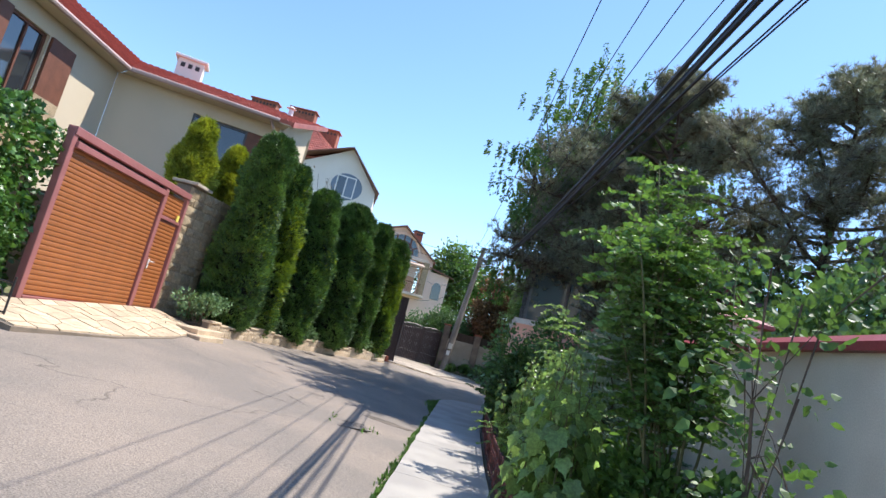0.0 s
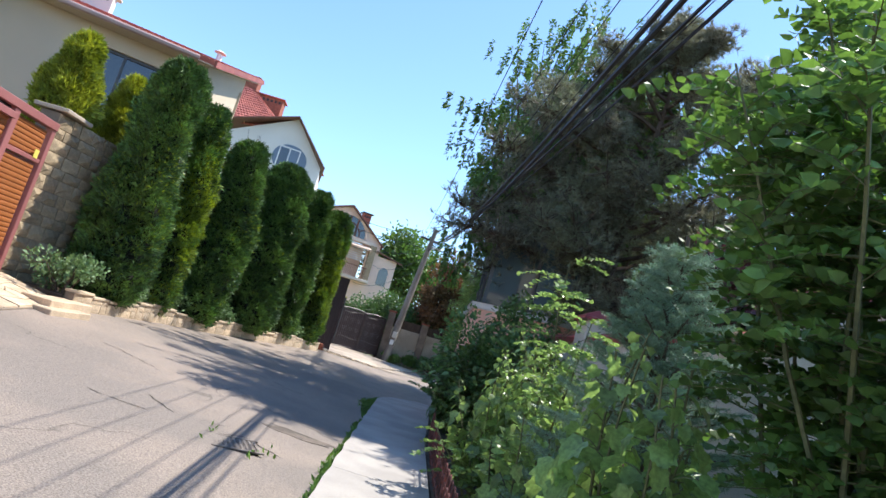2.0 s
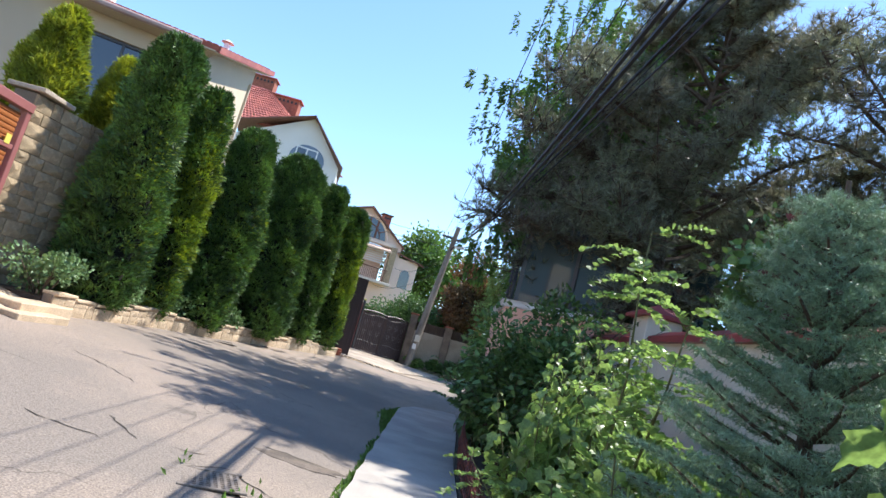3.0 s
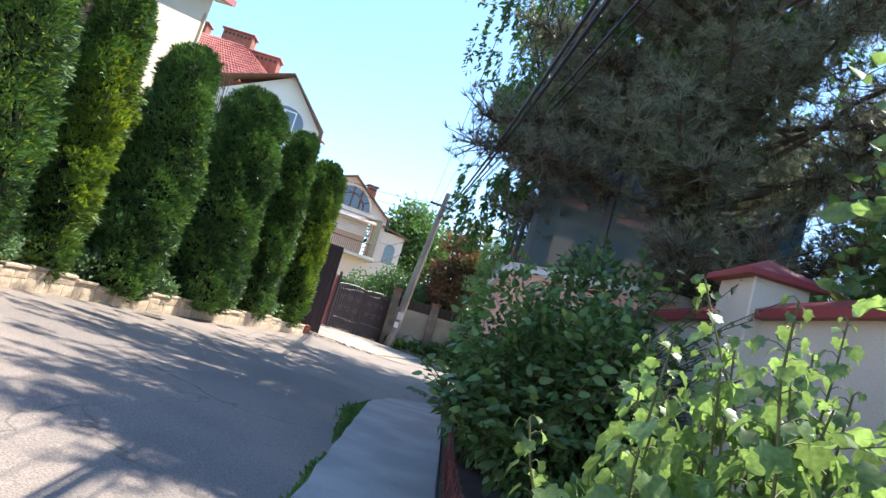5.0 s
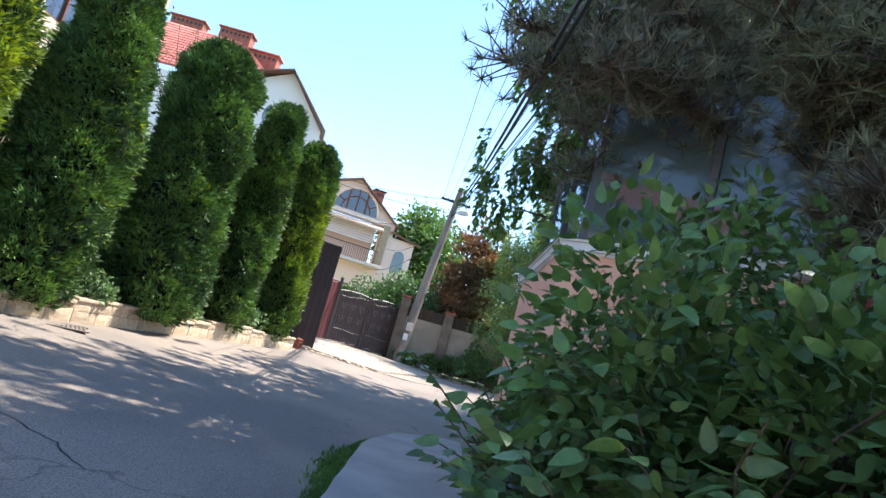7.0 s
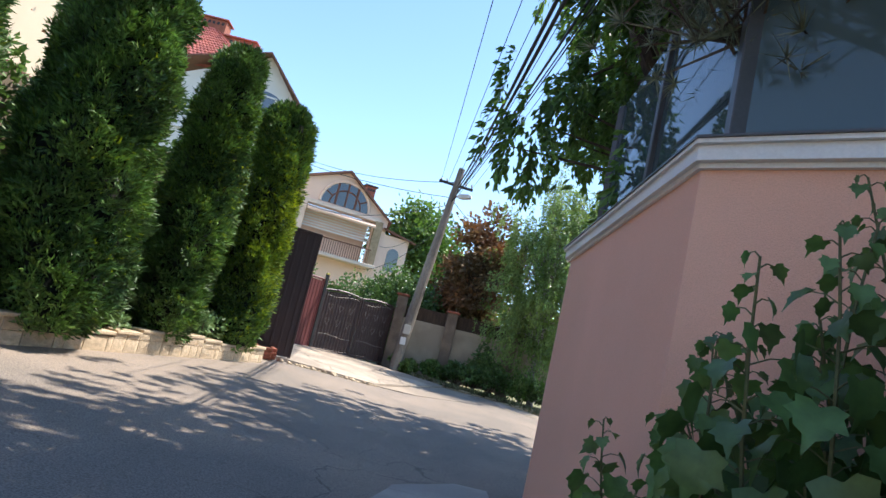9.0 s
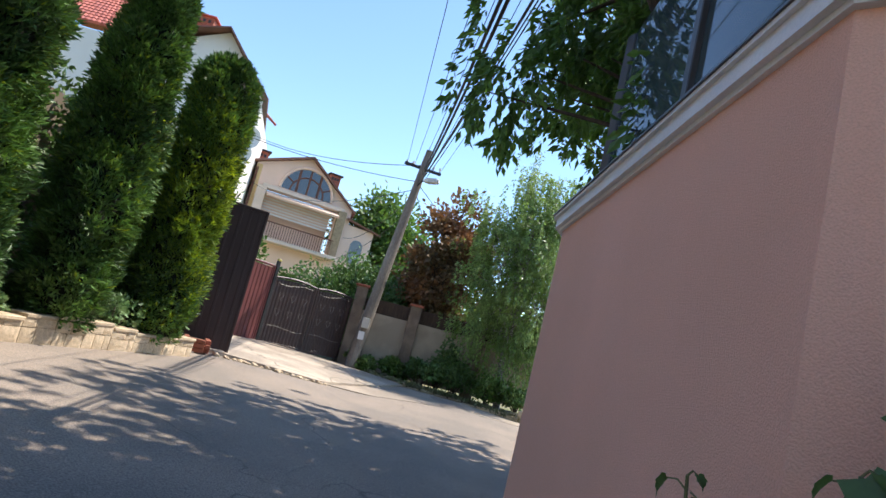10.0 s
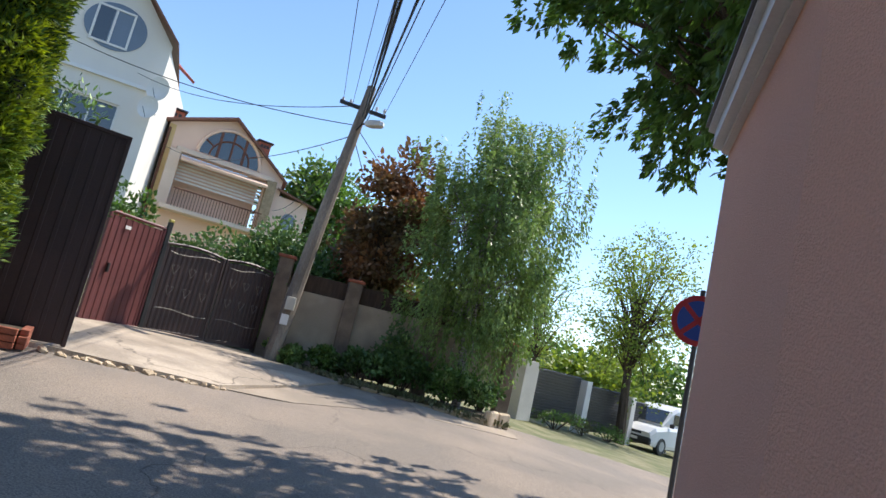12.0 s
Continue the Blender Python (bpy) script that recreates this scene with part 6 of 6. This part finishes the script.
chimney(peach, (-4.6, 55.0, 8.6), 0.7, 0.7, 2.2, BRICK, BLACK)
chimney(peach, (-8.3, 49.5, 8.3), 0.8, 0.8, 1.5, BRICK, BLACK)
bm = bmesh.new()
tube(bm, [(0.05, -0.06, 8.2), (0.05, -0.06, 0.2)], 0.06, 6)
part("downpipe", bm, BROWN_WOOD, peach).matrix_basis = M.copy()

# ---- dishes on the white house ----
for (x, z, r) in ((-7.15, 8.65, 0.46), (-7.3, 7.85, 0.42)):
    dish = thing("satellite_dish", (x, 42.6, z), "white satellite dish on the white house wall", "dish", "satellite dishes", rz=-15)
    bm = bmesh.new()
    rings = [[(r * s * math.cos(a), -0.10 * s * s, r * s * 1.08 * math.sin(a)) for a in np.linspace(0, 2 * math.pi, 25)[:-1]] for s in (0.02, 0.4, 0.75, 1.0)]
    for off in (0.0, 0.02):
        vs = [[bm.verts.new((p[0], p[1] + off, p[2])) for p in ring] for ring in rings]
        for a, b in zip(vs, vs[1:]):
            for i in range(24):
                bm.faces.new((a[i], a[(i + 1) % 24], b[(i + 1) % 24], b[i]))
    part("reflector", bm, WHITE_PAINT, dish)
    bm = bmesh.new()
    tube(bm, [(0, -0.05, -r), (0, -0.4, -0.1)], 0.012, 5)
    tube(bm, [(0, 0.02, 0), (0, 0.5, -0.1)], 0.025, 5)
    part("arm", bm, GREY_FRAME, dish)

# ---- roof furniture, planting behind the gates ----
bm = bmesh.new()
tube(bm, [(-7.8, 22.6, EAVE + 0.9), (-7.8, 22.6, EAVE + 1.7)], 0.1, 8)
tube(bm, [(-7.8, 22.6, EAVE + 1.75), (-7.8, 22.6, EAVE + 1.84)], [0.2, 0.05], 8)
part("vent_pipe", bm, WHITE_PAINT, house)
shrub("rose_bush", (-3.3, 29.9, 1.4), 0.6, 1.4, 401, LEAF, "climbing rose with red flowers behind the red-brown door", 0.09, 1500)
shrub("rose_flowers", (-3.1, 29.6, 2.1), 0.45, 0.5, 402, mat("red_petals", (0.45, 0.02, 0.03), 0.5, 0.2, 3.0, 40.0, 0.0), "scattered red rose blossoms on the climber", 0.07, 60, "oval", category="flowers")
shrub("garden_shrub", (-2.0, 31.6, 1.0), 0.7, 1.7, 403, LEAF_DARK, "dark green shrub behind the dark gates", 0.1, 1800)
shrub("garden_shrub", (-3.2, 31.2, 1.2), 0.6, 2.4, 404, LEAF, "tall green shrub behind the red-brown door", 0.1, 1500)
shrub("garden_shrub", (-1.0, 32.6, 0.8), 0.8, 1.9, 405, LEAF_DARK, "dark shrub behind the dark gates", 0.1, 1800)
shrub("conifer_shrub", (-3.7, 27.6, 0.4), 0.8, 3.9, 406, THUJA, "feathery conifer behind the open gate leaf", 0.12, 2800, "spray")
for i, (x, y, r, h) in enumerate(((14.5, 46.0, 2.2, 3.6), (19.0, 50.0, 3.0, 5.5), (24.0, 47.0, 3.0, 6.5), (17.0, 57.0, 3.5, 4.6), (6.0, 46.0, 2.4, 4.4), (30.0, 44.0, 4.0, 8.0), (9.5, 47.0, 2.2, 3.0))):
    broadleaf("distant_tree", (x, y, ground_z(x, y)), h, r, 0.3, 411 + i, LEAF if i % 2 else ROBINIA, "green tree beyond the grey fence", 0.28, 3200, "oval", clumps=50, group="trees beyond the fence")

wood_rng = np.random.default_rng(441)
n = 9000
wx = wood_rng.uniform(-30, 75, n)
wp = np.stack([wx, 78 + wood_rng.normal(0, 3, n), wood_rng.uniform(0, 1, n) ** 1.2 * (4.5 + 1.6 * np.sin(wx * 0.35) + 1.1 * np.sin(wx * 0.9)) - 2.0], -1)
woods = part("far_woods", leaf_cloud(wood_rng, wp, unit(wood_rng.normal(0, 1, (n, 3))), 0.75, "dart", spread=0.6), LEAF_DARK)
tagged(woods, "low band of distant green trees", "woods", kind="stuff")
broadleaf("bare_tree", (-5.8, 22.8, 2.55), 4.2, 1.0, 1.2, 421, LEAF_BROWN, "nearly bare small tree behind the thujas", 0.07, 110, "oval", clumps=70, trunk_r=0.06)

# ---- brick box at the end of the edging ----
PLANTER = (-2.3, 25.2)
bed = thing("brick_planter", (*PLANTER, ground_z(*PLANTER) + 0.0), "small red brick planting box beside the open gate", "planter", rz=-72)
part("soil", solid((0, 0, 0.09), (0.5, 0.26, 0.2)), SOIL, bed)
brick_mesh = part("brick", solid((0, 0, 0), (0.235, 0.085, 0.066), bevel=0.006), BRICK, bed)
brick_mesh.matrix_basis = pose(-0.27, -0.175, 0.034)
for row in range(3):
    for side_y in (-0.175, 0.175):
        for k in range(3):
            x = -0.24 + k * 0.245 + (0.06 if row % 2 else 0.0) - 0.03
            if (row, side_y, k) != (0, -0.175, 0):
                shared("brick", brick_mesh.data, bed, pose(x, side_y, 0.034 + row * 0.075))
    for end in (-0.33, 0.40):
        shared("brick", brick_mesh.data, bed, pose(end, 0, 0.034 + row * 0.075, 0, 0, 90))

# ---- cracks and a worn pit in the asphalt ----
CRACK = mat("crack_dirt", (0.045, 0.036, 0.028), 0.95, 0.3, 8.0, 80.0, 0.5)


def road_crack(p, q, width, seed):
    """A jagged dark crack from p to q, wandering sideways."""
    r = random.Random(seed)
    n = max(5, int(math.dist(p, q) / 0.07))
    d = Vector((q[0] - p[0], q[1] - p[1])).normalized()
    off, bm, last = 0.0, bmesh.new(), None
    for i in range(n + 1):
        off += r.uniform(-0.035, 0.035)
        x, y = p[0] + (q[0] - p[0]) * i / n - d.y * off, p[1] + (q[1] - p[1]) * i / n + d.x * off
        w = width * r.uniform(0.3, 1.0) * (0.25 if i in (0, n) else 1)
        pair = [bm.verts.new((x - d.y * w * k, y + d.x * w * k, ground_z(x, y) + 0.004)) for k in (-1, 1)]
        if last:
            bm.faces.new((last[0], pair[0], pair[1], last[1]))
        last = pair
    part("crack", bm, CRACK, cracks)


cracks = thing("road_cracks", (0, 0, 0), "jagged dark cracks in the worn asphalt", "crack", kind="structure")
for i, (p, q, w) in enumerate((((-1.19, 9.1), (-0.9, 9.32), 0.012), ((-0.9, 9.3), (-0.55, 9.0), 0.016), ((-0.97, 10.44), (-0.35, 10.46), 0.016), ((-0.47, 10.16), (-0.12, 10.3), 0.014), ((-2.13, 9.67), (-1.73, 9.27), 0.011), ((-2.5, 9.12), (-1.87, 9.0), 0.010), ((-1.47, 9.39), (-1.17, 9.5), 0.008), ((-3.6, 11.6), (-2.6, 11.1), 0.008), ((-2.2, 14.2), (-1.2, 13.6), 0.009))):
    road_crack(p, q, w, 500 + i)
pit_rng = random.Random(17)
pit = part("worn_pit", slab([(-0.55 + 0.42 * (1 + pit_rng.uniform(-0.2, 0.15)) * math.cos(a), 10.33 + 0.16 * (1 + pit_rng.uniform(-0.25, 0.2)) * math.sin(a) + 0.04 * math.cos(a)) for a in np.linspace(0, 6.283, 21)[:-1]], lambda x, y: ground_z(x, y) - 0.02, lambda x, y: ground_z(x, y) + 0.003), mat("earthy_grit", (0.17, 0.135, 0.105), 0.95, 0.35, 5.0, 70.0, 0.9))
tagged(pit, "shallow worn pit with dusty earth in the asphalt", "pothole", kind="structure")

# ---- manhole gratings, weeds along the kerb ----
IRON_DUSTY = mat("dusty_iron", (0.23, 0.19, 0.155), 0.8, 0.3, 6.0, 80.0, 0.4)
for x, y, rz in ((-0.98, 8.95, 20), (-3.75, 17.9, 30)):
    t = thing("drain_grating", (x, y, ground_z(x, y) + 0.004), "rusty iron drain grating sunk in the asphalt", "grating", "drain gratings", rz=rz)
    part("pit", solid((0, 0, -0.004), (0.42, 0.42, 0.01)), SOIL, t)
    part("rim", solid((0, 0.22, 0.006), (0.48, 0.04, 0.016), bevel=0.004), IRON_DUSTY, t)
    part("rim", solid((0, -0.22, 0.006), (0.48, 0.04, 0.016), bevel=0.004), IRON_DUSTY, t)
    for i in range(9):
        part("bar", solid((-0.2 + i * 0.05, 0, 0.002), (0.022, 0.4, 0.012)), IRON_DUSTY, t)
        part("cross_bar", solid((0, -0.19 + i * 0.0475, 0.0), (0.42, 0.022, 0.010)), IRON_DUSTY, t)
rg = np.random.default_rng(77)
at, way = [], []
for y0, y1, n, w in ((13.6, 17.4, 2600, 0.10), (3.0, 13.0, 900, 0.04), (8.6, 9.3, 16, 0.0)):
    for _ in range(n):
        y = rg.uniform(y0, y1)
        x = side(WALK_L, y) - abs(rg.normal(0, w)) * (0.7 + 0.3 * math.sin(y * 2.1)) * max(0.15, min(1.0, (y - y0) * 1.5, (y1 - y) * 1.5)) - 0.01 if w else -0.98 + rg.choice([-0.27, 0.27]) + rg.normal(0, 0.05)
        at.append((x, y, ground_z(x, y) + 0.0)), way.append((rg.normal(0, 0.3), rg.normal(0, 0.3), 1))
grass = part("grass", leaf_cloud(rg, np.array(at), unit(np.array(way)), 0.065, "dart", spread=0.3), LEAF)
tagged(grass, "weeds and grass growing along the pavement kerb", "grass", kind="stuff")
